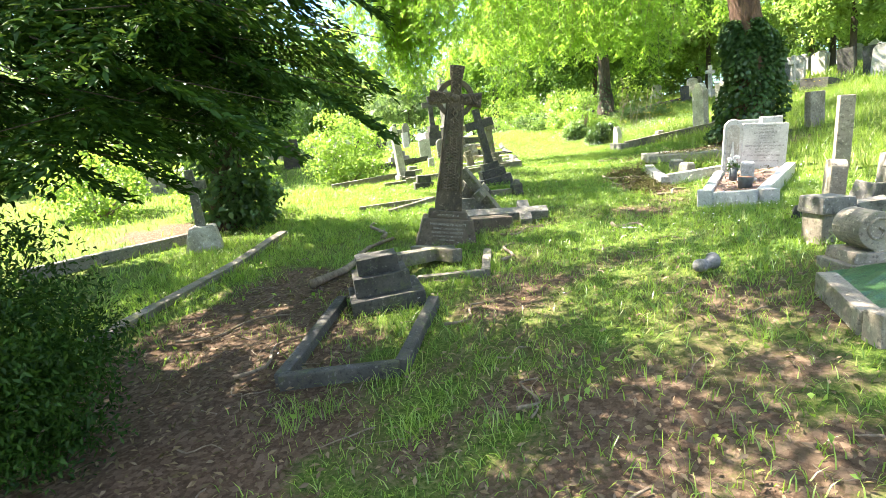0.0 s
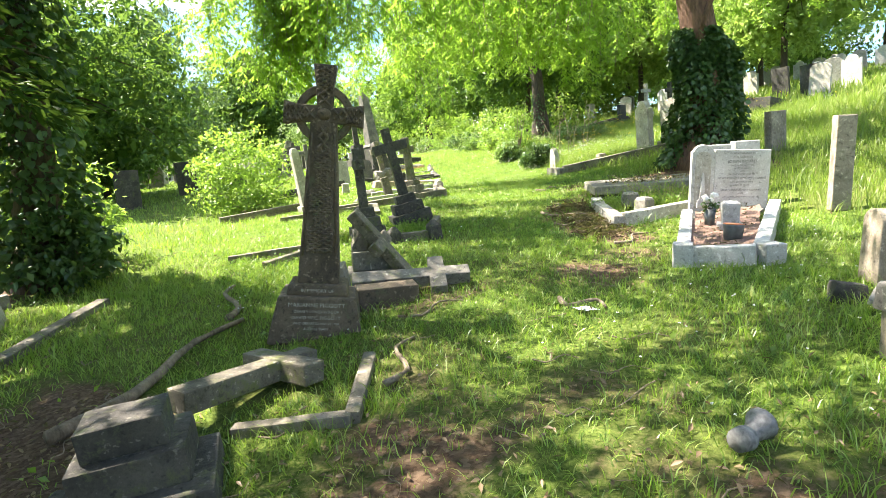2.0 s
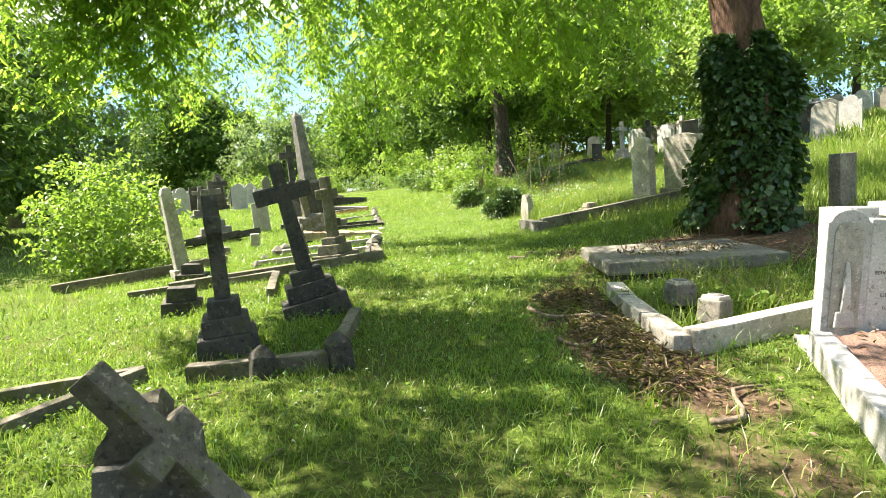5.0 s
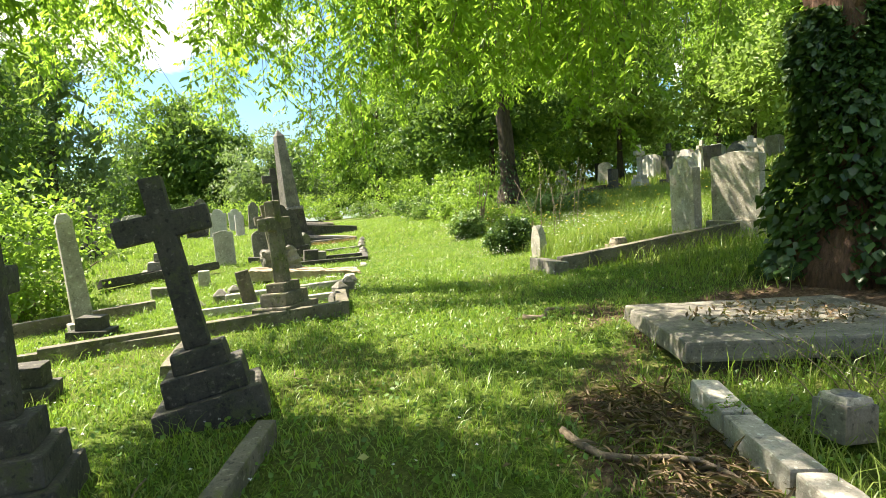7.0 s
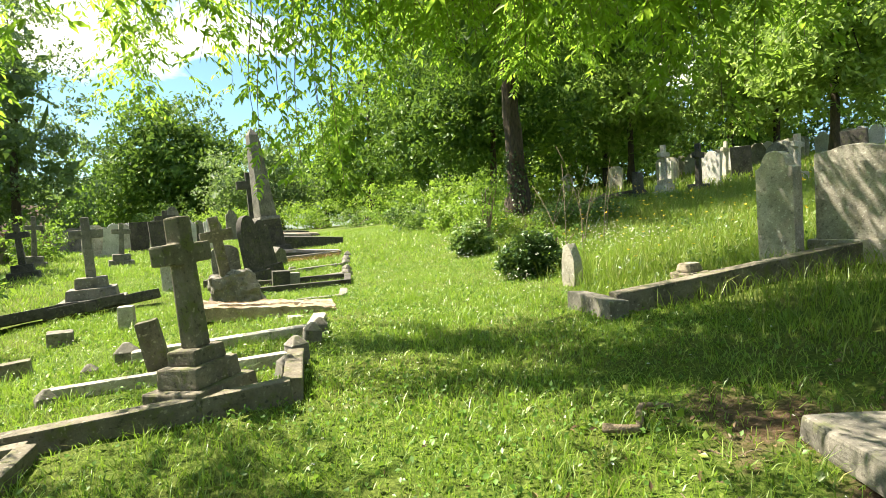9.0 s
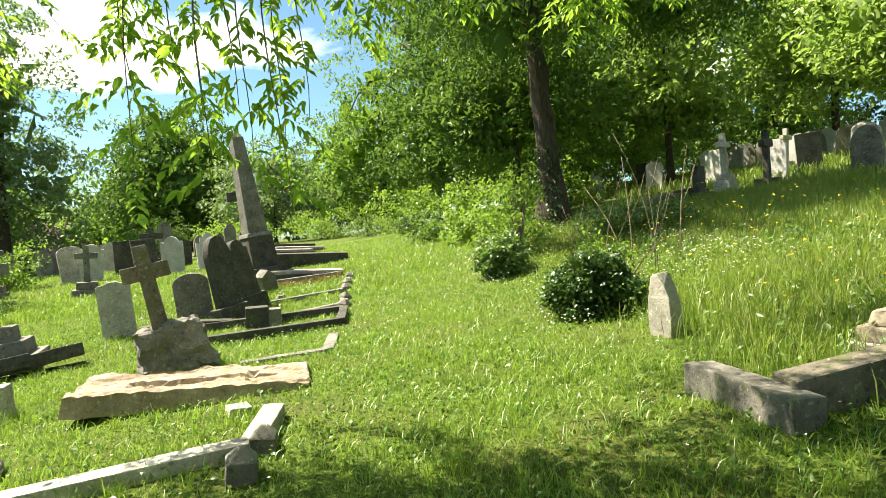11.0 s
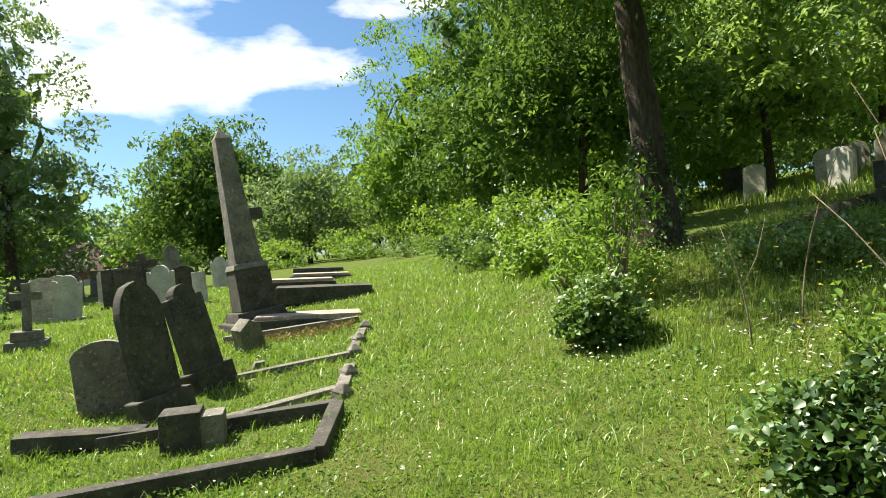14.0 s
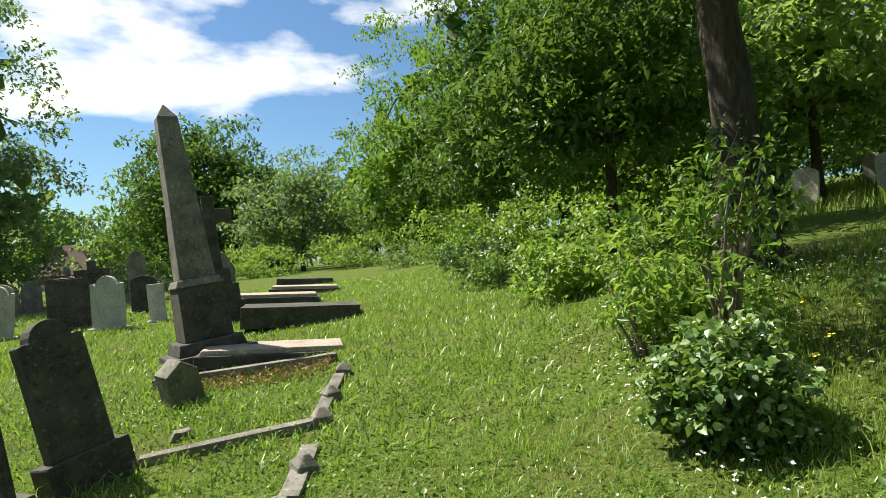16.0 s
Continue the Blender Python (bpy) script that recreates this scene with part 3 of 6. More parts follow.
    braid(0, 1.47, 0, 1.62, 0.035, 0.03, shaft_y, 2, 0.012, 0.16)
    flat = lambda z: -0.083
    braid(0, cz + 0.07, 0, cz + 0.17, 0.035, 0.04, flat, 2, 0.011, 0.13)
    braid(0, cz + 0.17, 0, cz + 0.34, 0.06, 0.06, flat, 4, 0.009, 0.13)
    for way in (-1, 1):
        braid(way * 0.07, cz, way * 0.16, cz, 0.035, 0.04, flat, 2, 0.011, 0.13)
        braid(way * 0.16, cz, way * 0.28, cz, 0.055, 0.06, flat, 4, 0.009, 0.13)
    for side in (-1, 1):
        v, f = tube([(side * 0.125, shaft_y(0.66), 0.66), (side * 0.082, shaft_y(1.58), 1.58)], [0.009, 0.007], 6)
        mesh_object("edge_moulding", v, f, BROWN_STONE, shaft, "raised edge moulding", True)
    slope = 90 - math.degrees(math.atan2(0.28 - 0.218, 0.36))

    def face_y(z):
        return -0.28 + 0.062 * z / 0.36 - 0.003
    letters("IN MEMORY OF", 0.036, LETTERING, e, (0, -0.178, 0.40), 86)
    for words, size, z in (("MARIANNE PIGGOTT", 0.044, 0.30), ("DEARLY LOVED WIFE OF", 0.03, 0.252), ("DAVID W.C. PIGGOTT", 0.036, 0.207), ("WHO DEPARTED MAY 23 1930", 0.025, 0.165), ("AGED 62 YEARS", 0.026, 0.125)):
        letters(words, size, LETTERING, plinth, (0, face_y(z), z), slope)
    return e


celtic_cross(-0.02, 6.6)


# ---- fallen crosses and kerbs beside the celtic cross ----
def fallen_stepped_base():
    e = thing("stepped_pedestal", -0.52, 4.52, 12, -5, -3, 0.05, "dark mossy three-stepped pedestal of a toppled cross", "gravestone")
    # The steps' backlit shade is put into their colour through the dark stone.
    part("step", block(0.6, 0.5, 0.17, (0, 0, 0), 1.0, bevel=0.01, worn=0.005, cuts=2), DARK_STONE, e)
    part("step", block(0.46, 0.36, 0.16, (-0.02, 0.03, 0.168), 1.0, bevel=0.01, worn=0.005, cuts=2), DARK_STONE, e)
    part("step", block(0.34, 0.24, 0.14, (-0.03, 0.04, 0.326), 1.0, bevel=0.01, worn=0.005, cuts=2), DARK_STONE, e)
    f = new("fallen_cross")
    f.matrix_basis = Matrix.Translation((-0.56, 5.02, float(height(-0.56, 5.02)) + 0.22)) @ pose(0, 0, 0, 0, 0, -38) @ pose(0, 0, 0, -94, 0, 0)
    part("cross", outline(cross_outline(0.16, 0.96, 0.28, 0.72, 0.16), 0.13, 0.014, 0.005), MOSSY_STONE, f)
    tagged(f, "toppled weathered stone cross lying on the turf", "gravestone")


fallen_stepped_base()
plot([(-1.05, 3.12), (-0.30, 3.08), (-0.12, 4.25), (-0.92, 4.6)], "low mossy kerb round a small sunken grave", 0.085, 0.085, DARK_STONE, skip=(2,))
plot([(-0.28, 4.98), (0.34, 4.9), (0.42, 5.75)], "broken low kerb stones lying before the celtic cross", 0.085, 0.06, MOSSY_STONE, closed=False)
plot([(-2.95, 4.3), (-2.55, 6.6), (-2.45, 8.4)], "mossy earth edging kerb along bare ground", 0.13, 0.07, MOSSY_STONE, closed=False)
plot([(-5.4, 6.9), (-3.6, 8.75)], "grey stone kerb beside the yew", 0.13, 0.16, GREY_STONE, closed=False)


def toppled_cross():
    e = thing("toppled_cross", 0.36, 7.4, 0, 0, 0, 0.0, "long grey stone cross lying on its side with its stepped base", "gravestone")
    bm = outline(cross_outline(0.15, 1.08, 0.22, 0.78, 0.15), 0.13, 0.012, 0.004)
    bmesh.ops.transform(bm, matrix=pose(-0.12, -0.1, 0.13, 0, 0, 0) @ pose(0, 0, 0, 0, 0, -2) @ pose(0, 0, 0, -62, 0, 0) @ pose(0, 0, 0, 0, 88, 0), verts=bm.verts)
    part("cross", bm, GREY_STONE, e)
    for k, (w, at, h) in enumerate(((0.16, -0.22, 0.34), (0.13, -0.36, 0.44))):
        bm = block(w, 0.36 + 0.08 * k, h, (at, 0.0, -0.05), bevel=0.014, worn=0.005, cuts=2)
        bmesh.ops.rotate(bm, verts=bm.verts, cent=(at, 0, 0), matrix=Matrix.Rotation(radians(-9), 3, "Y"))
        part("step", bm, GREY_STONE, e)
    b = thing("fallen_block", 0.55, 7.02, 9, 0, 0, 0.04, "squared brown stone block lying before a toppled cross", "stone block")
    part("block", block(0.52, 0.26, 0.2, (0, 0, 0), bevel=0.012, worn=0.005, cuts=2), BROWN_STONE, b)


toppled_cross()


def broken_cross():
    e = thing("broken_cross", 0.4, 8.1, 5, 0, 0, 0.04, "broken mossy cross leaning over its rustic base", "gravestone")
    part("plinth", block(0.5, 0.44, 0.12, (0, 0, 0), 0.96, bevel=0.015, worn=0.008, cuts=2), GREY_STONE, e)
    part("plinth", block(0.4, 0.36, 0.2, (0, 0, 0.118), 0.96, bevel=0.015, worn=0.008, cuts=2), GREY_STONE, e)
    part("rock", block(0.3, 0.28, 0.24, (-0.04, 0.02, 0.315), 0.6, bevel=0.03, worn=0.05, cuts=5), MOSSY_STONE, e)
    bm = outline(cross_outline(0.13, 0.92, 0.17, 0.5, 0.13), 0.12, 0.014, 0.008)
    bmesh.ops.transform(bm, matrix=pose(0.4, -0.2, 0.0, 0, -38, 0) @ pose(0, 0, 0, 0, 0, 62), verts=bm.verts)
    part("broken_shaft", bm, MOSSY_STONE, e)


broken_cross()
stepped_cross(0.32, 10.4, [(0.56, 0.2), (0.44, 0.14), (0.3, 0.14)], 0.13, 0.22, 0.84, DARK_STONE, "dark weathered cross on a blackened stepped base", 100, -4, 0, 0.12)
stepped_cross(1.0, 11.32, [(0.64, 0.2), (0.48, 0.16), (0.32, 0.13)], 0.15, 0.27, 1.06, DARK_STONE, "leaning dark stone cross on three mossy steps", 8, -13, 0, 0.14)
stepped_cross(1.2, 13.9, [(0.56, 0.2), (0.4, 0.14), (0.28, 0.1)], 0.13, 0.2, 0.86, MOSSY_STONE, "lichened stone cross on three steps beside the path", 58, -6, 0, 0.13)


def post(x, y, w, h, material, label, yaw=0, lean=0, nod=0, cap=True, name="kerb_post"):
    e = thing(name, x, y, yaw, lean, nod, 0.05, label, "kerb post")
    part("shaft", block(w, w, h, (0, 0, 0), 0.94, bevel=0.012, worn=0.005, cuts=1), material, e)
    if cap:
        part("cap", block(w * 1.02, w * 1.02, w * 0.45, (0, 0, h - 0.004), 0.25, bevel=0.012, worn=0.004), material, e)
    return e


plot([(0.15, 9.72), (1.15, 9.62), (1.36, 10.78)], "broken mossy kerb before two leaning crosses", 0.1, 0.12, MOSSY_STONE, closed=False)
post(0.66, 9.62, 0.17, 0.2, DARK_STONE, "squat mossy kerb post", 20, 4)
post(1.22, 9.58, 0.17, 0.24, DARK_STONE, "squat mossy kerb post", 15, -6)
plot([(-1.5, 9.8), (-0.2, 9.95), (-0.9, 9.1)], "low dark kerb in the lawn", 0.09, 0.09, MOSSY_STONE, closed=False)
plot([(-2.9, 14.7), (-0.6, 15.6)], "stone kerb across the sunny lawn", 0.12, 0.14, MOSSY_STONE, closed=False)
plot([(-1.4, 13.3), (0.4, 13.35), (0.45, 12.2)], "low mossy kerb behind the leaning cross", 0.1, 0.1, MOSSY_STONE, closed=False)
e = thing("stone_block", -0.45, 12.05, 10, 0, 0, 0.04, "dark two-tier stone block in the grass", "stone block")
part("lower_block", block(0.4, 0.34, 0.17, (0, 0, 0), bevel=0.015, worn=0.008, cuts=2), DARK_STONE, e)
part("upper_block", block(0.3, 0.26, 0.15, (0, 0, 0.168), 0.92, bevel=0.015, worn=0.008, cuts=2), DARK_STONE, e)


def leaning_pier(x, y):
    e = thing("leaning_pier", x, y, 30, -8, 0, 0.05, "tall narrow pale memorial pier leaning by a shrub", "gravestone")
    part("plinth", block(0.3, 0.26, 0.2, (0, 0, 0), bevel=0.012, worn=0.005, cuts=1), PALE_STONE, e)
    part("shaft", block(0.2, 0.17, 1.1, (0, 0, 0.198), 0.8, bevel=0.012, worn=0.005, cuts=3), PALE_STONE, e)
    part("cap", block(0.18, 0.15, 0.12, (0, 0, 1.295), 0.55, bevel=0.02, worn=0.005), PALE_STONE, e)


leaning_pier(-1.05, 14.6)
e = thing("stone_block", -0.85, 14.25, 0, 0, 0, 0.04, "small dark stepped block by a leaning pier", "stone block")
part("lower_block", block(0.4, 0.36, 0.14, (0, 0, 0), bevel=0.012, worn=0.005, cuts=1), DARK_STONE, e)
part("upper_block", block(0.26, 0.24, 0.14, (0, 0, 0.138), 0.95, bevel=0.012, worn=0.005, cuts=1), DARK_STONE, e)

# kerbed row with the lichened cross
plot([(-0.9, 13.25), (1.78, 13.72), (1.75, 14.5)], "long mossy kerb in front of the lichened cross", 0.13, 0.15, MOSSY_STONE, closed=False)
plot([(0.0, 14.45), (1.72, 14.62)], "pale low kerb between graves", 0.1, 0.1, PALE_STONE, closed=False)
plot([(0.3, 15.35), (1.85, 15.6), (1.9, 16.2)], "pale stone kerb edging a grave", 0.14, 0.1, PALE_STONE, closed=False)
for px, py, w, h in ((1.7, 14.25, 0.15, 0.16), (1.76, 14.62, 0.16, 0.2), (1.84, 15.3, 0.16, 0.16), (1.9, 15.65, 0.15, 0.14), (0.02, 14.42, 0.15, 0.1), (0.05, 15.1, 0.13, 0.1), (0.22, 15.45, 0.19, 0.14), (0.3, 15.95, 0.16, 0.12)):
    post(px, py, w, h, GREY_STONE, "small weathered corner post of a grave kerb", RNG.uniform(0, 40), RNG.uniform(-6, 6))
post(0.72, 14.75, 0.17, 0.5, MOSSY_STONE, "leaning ochre-lichened square stone post", 10, -14, 0, False, "stone_post")
post(-0.38, 17.35, 0.18, 0.32, PALE_STONE, "short pale stone post", 10, -3, 0, False, "stone_post")
e = thing("stone_block", -0.95, 16.95, 20, 0, 0, 0.05, "small square stone block in the lawn", "stone block")
part("block", block(0.25, 0.25, 0.2, (0, 0, 0), bevel=0.015, worn=0.006, cuts=1), GREY_STONE, e)


def worn_slab():
    e = thing("ledger_slab", 1.2, 17.1, 6, 2, 0, 0.02, "ochre weathered ledger slab with a sunken cross groove", "grave slab")
    bm = block(1.75, 0.74, 0.14, (0, 0, 0), 0.97, bevel=0.012, worn=0.012, cuts=34)
    for v in bm.verts:
        if v.co.z > 0.08:
            flake = noise.noise(Vector((v.co.x * 2.1, v.co.y * 4.5, 3.0)))
            v.co.z += (0.016 if flake > 0.05 else 0.0 if flake > -0.25 else -0.02) + 0.016 * noise.noise(v.co * 17)
            if (abs(v.co.y + 0.06) < 0.035 and -0.5 < v.co.x < 0.6) or (abs(v.co.x - 0.42) < 0.035 and abs(v.co.y + 0.06) < 0.2):
                v.co.z -= 0.04
    part("slab", bm, OCHRE_SLAB, e)


worn_slab()


def rustic_cross():
    e = thing("rustic_cross", 0.7, 18.2, 15, -11, 0, 0.08, "stone cross standing on a rough-hewn rock base", "gravestone")
    bm = block(0.68, 0.56, 0.52, (0.05, 0, 0), 0.8, 0.8, 0.015, 0.05, 14, 8.1)
    for v in bm.verts:
        v.co += noise.noise_vector(v.co * 19) * 0.02 + noise.cell_vector(v.co * 9) * 0.022
    part("rock", bm, GREY_STONE, e)
    part("cross", outline(cross_outline(0.15, 0.86, 0.21, 0.6, 0.15), 0.14, 0.014, 0.005, 0.47), MOSSY_STONE, e)


rustic_cross()
post(1.62, 16.42, 0.16, 0.1, PALE_STONE, "small broken pale post by an ochre slab", 25, 5, 0, False, "stone_post")
plot([(0.25, 19.42), (2.27, 19.78), (2.3, 20.9), (0.4, 20.7)], "dark stone kerb of a grave beside the path", 0.12, 0.11, DARK_STONE, closed=False)
plot([(1.35, 18.02), (2.17, 18.16), (2.2, 19.1)], "grey broken kerb sunk in the turf", 0.12, 0.035, GREY_STONE, closed=False)
plot([(1.2, 21.1), (2.28, 21.6), (2.3, 22.4)], "low grey kerb by the path", 0.13, 0.05, GREY_STONE, closed=False)
plot([(1.0, 22.6), (2.28, 22.9), (2.35, 24.2)], "low grey kerb by the path", 0.12, 0.06, GREY_STONE, closed=False)
for px, py in ((2.3, 21.3), (2.3, 22.0), (2.33, 22.9), (2.34, 23.5), (2.38, 24.3)):
    post(px, py, 0.16, 0.12, GREY_STONE, "low worn kerb post by the path", RNG.uniform(0, 50), RNG.uniform(-5, 8))
headstone(0.62, 21.5, 0.42, 1.1, 0.13, "gothic", DARK_STONE, "tall dark pointed headstone leaning over", 54, -10, 0, 0.3, 5)
headstone(0.80, 22.35, 0.42, 0.95, 0.14, "shoulder", DARK_STONE, "dark shouldered headstone leaning on its plinth", 54, -14, 0, 0.32, 5)
headstone(0.04, 21.7, 0.52, 0.72, 0.12, "round", GREY_STONE, "low round-topped grey headstone", 15, -6, 0)
headstone(-0.62, 20.5, 0.4, 0.75, 0.08, "ogee", PALE_STONE, "plain pale headstone with a gently curved top", 15, -5, 0, 0, 2)
e = thing("kerb_block", 1.12, 20.55, 10, 0, 0, 0.04, "dark granite vase block on a kerb", "stone block")
part("block", block(0.3, 0.26, 0.34, (0, 0, 0), bevel=0.01, worn=0.003, cuts=1), DARK_STONE, e)
part("block", block(0.2, 0.24, 0.3, (0.22, 0.0, 0), bevel=0.01, worn=0.003, cuts=1), GREY_STONE, e)
e = thing("fallen_slab", 0.25, 20.75, 8, 3, 0, 0.0, "long dark fallen stone bar", "gravestone")
part("bar", block(0.95, 0.2, 0.13, (0, 0, 0.02), bevel=0.012, worn=0.005, cuts=3), DARK_STONE, e)
e = thing("memorial_wedge", 0.78, 24.25, 48, -8, -14, 0.08, "thick tilted grey memorial stone with a pointed pale top", "gravestone")
part("block", outline([(-0.17, 0), (0.17, 0), (0.17, 0.4), (0.02, 0.54), (-0.17, 0.44)], 0.24, 0.018, 0.006), GREY_STONE, e)
e = thing("rubble_stone", 1.15, 23.1, 20, 0, 0, 0.02, "small broken stone lying in the grass", "stone")
part("stone", block(0.2, 0.15, 0.1, (0, 0, 0), 0.7, bevel=0.02, worn=0.03, cuts=3), GREY_STONE, e)


def obelisk(x, y):
    e = thing("obelisk", x, y, 30, -7.6, 0, 0.06, "tall grey stone obelisk leaning on a square pedestal", "gravestone")
    part("footing", block(1.1, 1.1, 0.22, (0, 0, 0), 0.97, bevel=0.02, worn=0.008, cuts=2), DARK_STONE, e)
    part("footing", block(0.86, 0.86, 0.16, (0, 0, 0.218), 0.92, bevel=0.02, worn=0.006, cuts=2), DARK_STONE, e)
    part("pedestal", block(0.62, 0.62, 0.72, (0, 0, 0.376), 0.92, bevel=0.015, worn=0.005, cuts=3), DARK_STONE, e)
    part("cornice", block(0.62, 0.62, 0.1, (0, 0, 1.094), 0.86, bevel=0.02, worn=0.004, cuts=1), GREY_STONE, e)
    part("shaft", block(0.46, 0.46, 2.2, (0, 0, 1.192), 0.56, bevel=0.012, worn=0.004, cuts=4), GREY_STONE, e)
    part("pyramid_cap", block(0.258, 0.258, 0.2, (0, 0, 3.39), 0.04, bevel=0.004, worn=0.002), GREY_STONE, e)


obelisk(0.42, 26.2)


def chest_tomb(x, y, w, d, h, label, material, yaw=8, slab=True):
    e = thing("chest_tomb", x, y, yaw, 2, 0, 0.05, label, "tomb")
    part("base", block(w, d, h, (0, 0, 0), 0.99, bevel=0.015, worn=0.006, cuts=3), material, e)
    if slab:
        part("lid", block(w * 0.94, d * 0.9, 0.07, (0, 0, h - 0.002), 0.97, bevel=0.02, worn=0.006, cuts=3), PINK_GRANITE, e, "paler worn lid")


chest_tomb(1.35, 25.9, 1.9, 0.75, 0.16, "low pinkish ledger tomb beside the path", DARK_STONE)
chest_tomb(1.3, 28.5, 2.0, 0.8, 0.36, "dark stone tomb beside the path", DARK_STONE, 8, False)
chest_tomb(0.6, 33.6, 1.8, 0.8, 0.22, "low tomb beside the path", DARK_STONE)
chest_tomb(0.35, 30.9, 1.9, 0.8, 0.3, "stone ledger tomb with a paler lid", DARK_STONE)
chest_tomb(0.0, 37.6, 1.8, 0.8, 0.3, "dark low stone tomb in turf", DARK_STONE, 8, False)
plot([(0.2, 24.9), (2.25, 25.05)], "long kerb stone by dried cuttings", 0.12, 0.1, GREY_STONE, closed=False)
stepped_cross(-0.42, 29.75, [(1.0, 0.4), (0.75, 0.35), (0.5, 0.3)], 0.26, 0.42, 1.45, DARK_STONE, "tall cross on a high stepped base behind the obelisk", 20, -5)
stepped_cross(-1.5, 19.4, [(0.9, 0.16), (0.66, 0.16), (0.42, 0.16)], 0.13, 0.22, 0.9, GREY_STONE, "pale cross on broad stepped base", 15, -4)
stepped_cross(-3.6, 31.5, [(0.6, 0.25), (0.4, 0.2)], 0.2, 0.34, 1.0, DARK_STONE, "dark squat cross far down the slope", 15, -4)

# ---- the marble grave with its flower pots ----
def marble_grave():
    ux, uy = 0.66, 0.75
    e = thing("marble_headstone", 4.58, 8.5, -18, 1, -2, 0.12, "white marble headstone with black lettering and a carved arched panel", "gravestone")
    w, h, t = 0.84, 0.78, 0.1
    part("plinth", block(0.98, 0.26, 0.12, (0, 0, 0), bevel=0.01, worn=0.003, cuts=1), WHITE_MARBLE, e)
    slab = part("slab", outline([(-0.17, 0), (0.42, 0), (0.42, h - 0.01), (-0.17, h)], t, 0.008, 0.002, 0.118), WHITE_MARBLE, e)
    panel = part("carved_panel", outline([(-0.42, 0), (-0.172, 0), (-0.172, h - 0.02)] + arc(-0.296, h - 0.06, 0.12, 20, 160, 8) + [(-0.42, h - 0.02)], t + 0.015, 0.008, 0.002, 0.118), WHITE_MARBLE, e, "arched marble side panel")
    niche = arc(-0.296, h - 0.1, 0.085, 0, 180, 8) + [(-0.381, 0.1), (-0.211, 0.1)]
    part("niche", outline([(px, pz + 0.118) for px, pz in niche], t + 0.03, 0.004, 0.0015), PALE_STONE, panel, "carved arched relief")
    part("relief", block(0.06, 0.03, 0.34, (-0.296, -0.07, 0.3), 0.5, bevel=0.012, worn=0.012, cuts=3), WHITE_MARBLE, e, "carved drapery and urn relief")
    part("relief", block(0.12, 0.04, 0.1, (-0.296, -0.068, 0.225), 0.85, bevel=0.01, worn=0.006, cuts=1), WHITE_MARBLE, e)
    for words, size, z in (("IN REMEMBRANCE OF", 0.028, 0.85), ("OUR DEAR SON", 0.028, 0.805), ("JOSEPH BRYANT", 0.042, 0.757), ("DIED 16TH JULY 1944", 0.026, 0.712), ("AGED 25 YEARS", 0.024, 0.678), ("ALSO", 0.022, 0.645), ("IN LOVING MEMORY OF", 0.026, 0.612), ("EDWIN ERNEST (SNOWY) CLARKE", 0.033, 0.568), ("DIED 28TH MAY 1974", 0.026, 0.522), ("AGED 81 YEARS", 0.024, 0.487), ("LILIAN MARIA MAY CLARKE", 0.035, 0.43), ("(CISS)", 0.026, 0.39), ("DAUGHTER AND WIFE OF ABOVE", 0.026, 0.35)):
        letters(words, size, BLACK_LETTERS, slab, (0.125, -0.052, z), 90)
    g = new("marble_grave_surround")
    ax, ay = 3.17, 6.86
    bx, by = 3.52, 6.5
    g.matrix_basis = Matrix.Translation((ax, ay, float(height(ax, ay))))
    kerb_run(g, (ax, ay), (4.1, 8.5), 0.12, 0.165, WHITE_MARBLE)
    kerb_run(g, (ax + 0.05, ay - 0.02), (bx + 0.12, by + 0.02), 0.12, 0.165, WHITE_MARBLE)
    kerb_run(g, (bx + 0.17, by + 0.05), (4.98, 8.2), 0.12, 0.165, WHITE_MARBLE)
    c = block(0.17, 0.17, 0.26, (0, 0, -0.06), bevel=0.012, worn=0.004, cuts=1)
    bmesh.ops.transform(c, matrix=pose(0, 0, 0, 0, 0, -28), verts=c.verts)
    part("corner_block", c, WHITE_MARBLE, g)
    c = block(0.18, 0.17, 0.25, (bx + 0.22 - ax, by - ay, float(height(bx, by) - height(ax, ay)) - 0.06), bevel=0.012, worn=0.004, cuts=1)
    part("corner_block", c, WHITE_MARBLE, g)
    tagged(g, "white marble kerb surround of a tended grave", "grave kerb")
    pts = [(3.24, 6.9), (3.66, 6.56), (4.84, 8.24), (4.2, 8.5)]
    bed = bmesh.new()
    bed.faces.new([bed.verts.new((px, py, float(height(px, py)) + 0.12)) for px, py in pts])
    bmesh.ops.subdivide_edges(bed, edges=bed.edges[:], cuts=14, use_grid_fill=True)
    rough_up(bed, 0.025, 2.0, 14.0)
    tagged(part("bark_mulch", bed, GRAVEL, None), "reddish-brown bark chips filling the marble grave", "mulch", kind="stuff")
    v = thing("flower_vase", 3.98, 7.46, -25, 0, 0, -0.12, "square white marble flower vase with white blooms", "vase")
    part("base", block(0.22, 0.22, 0.06, (0, 0, 0), bevel=0.01, worn=0.002, cuts=1), GREY_MARBLE, v)
    part("body", block(0.15, 0.15, 0.19, (0, 0, 0.058), 1.12, bevel=0.01, worn=0.002, cuts=1), GREY_MARBLE, v)
    part("lid", block(0.175, 0.175, 0.03, (0, 0, 0.246), 0.7, bevel=0.012, worn=0.002, cuts=1), GREY_MARBLE, v)
    f = thing("flower_pot", 3.92, 7.72, 0, 0, 0, -0.12, "dark pot with white artificial roses", "flower pot")
    pv, pf = tube([(0, 0, 0), (0, 0, 0.18)], [0.045, 0.058], 12)
    mesh_object("pot", pv, pf, POT_GREY, f, "", True)
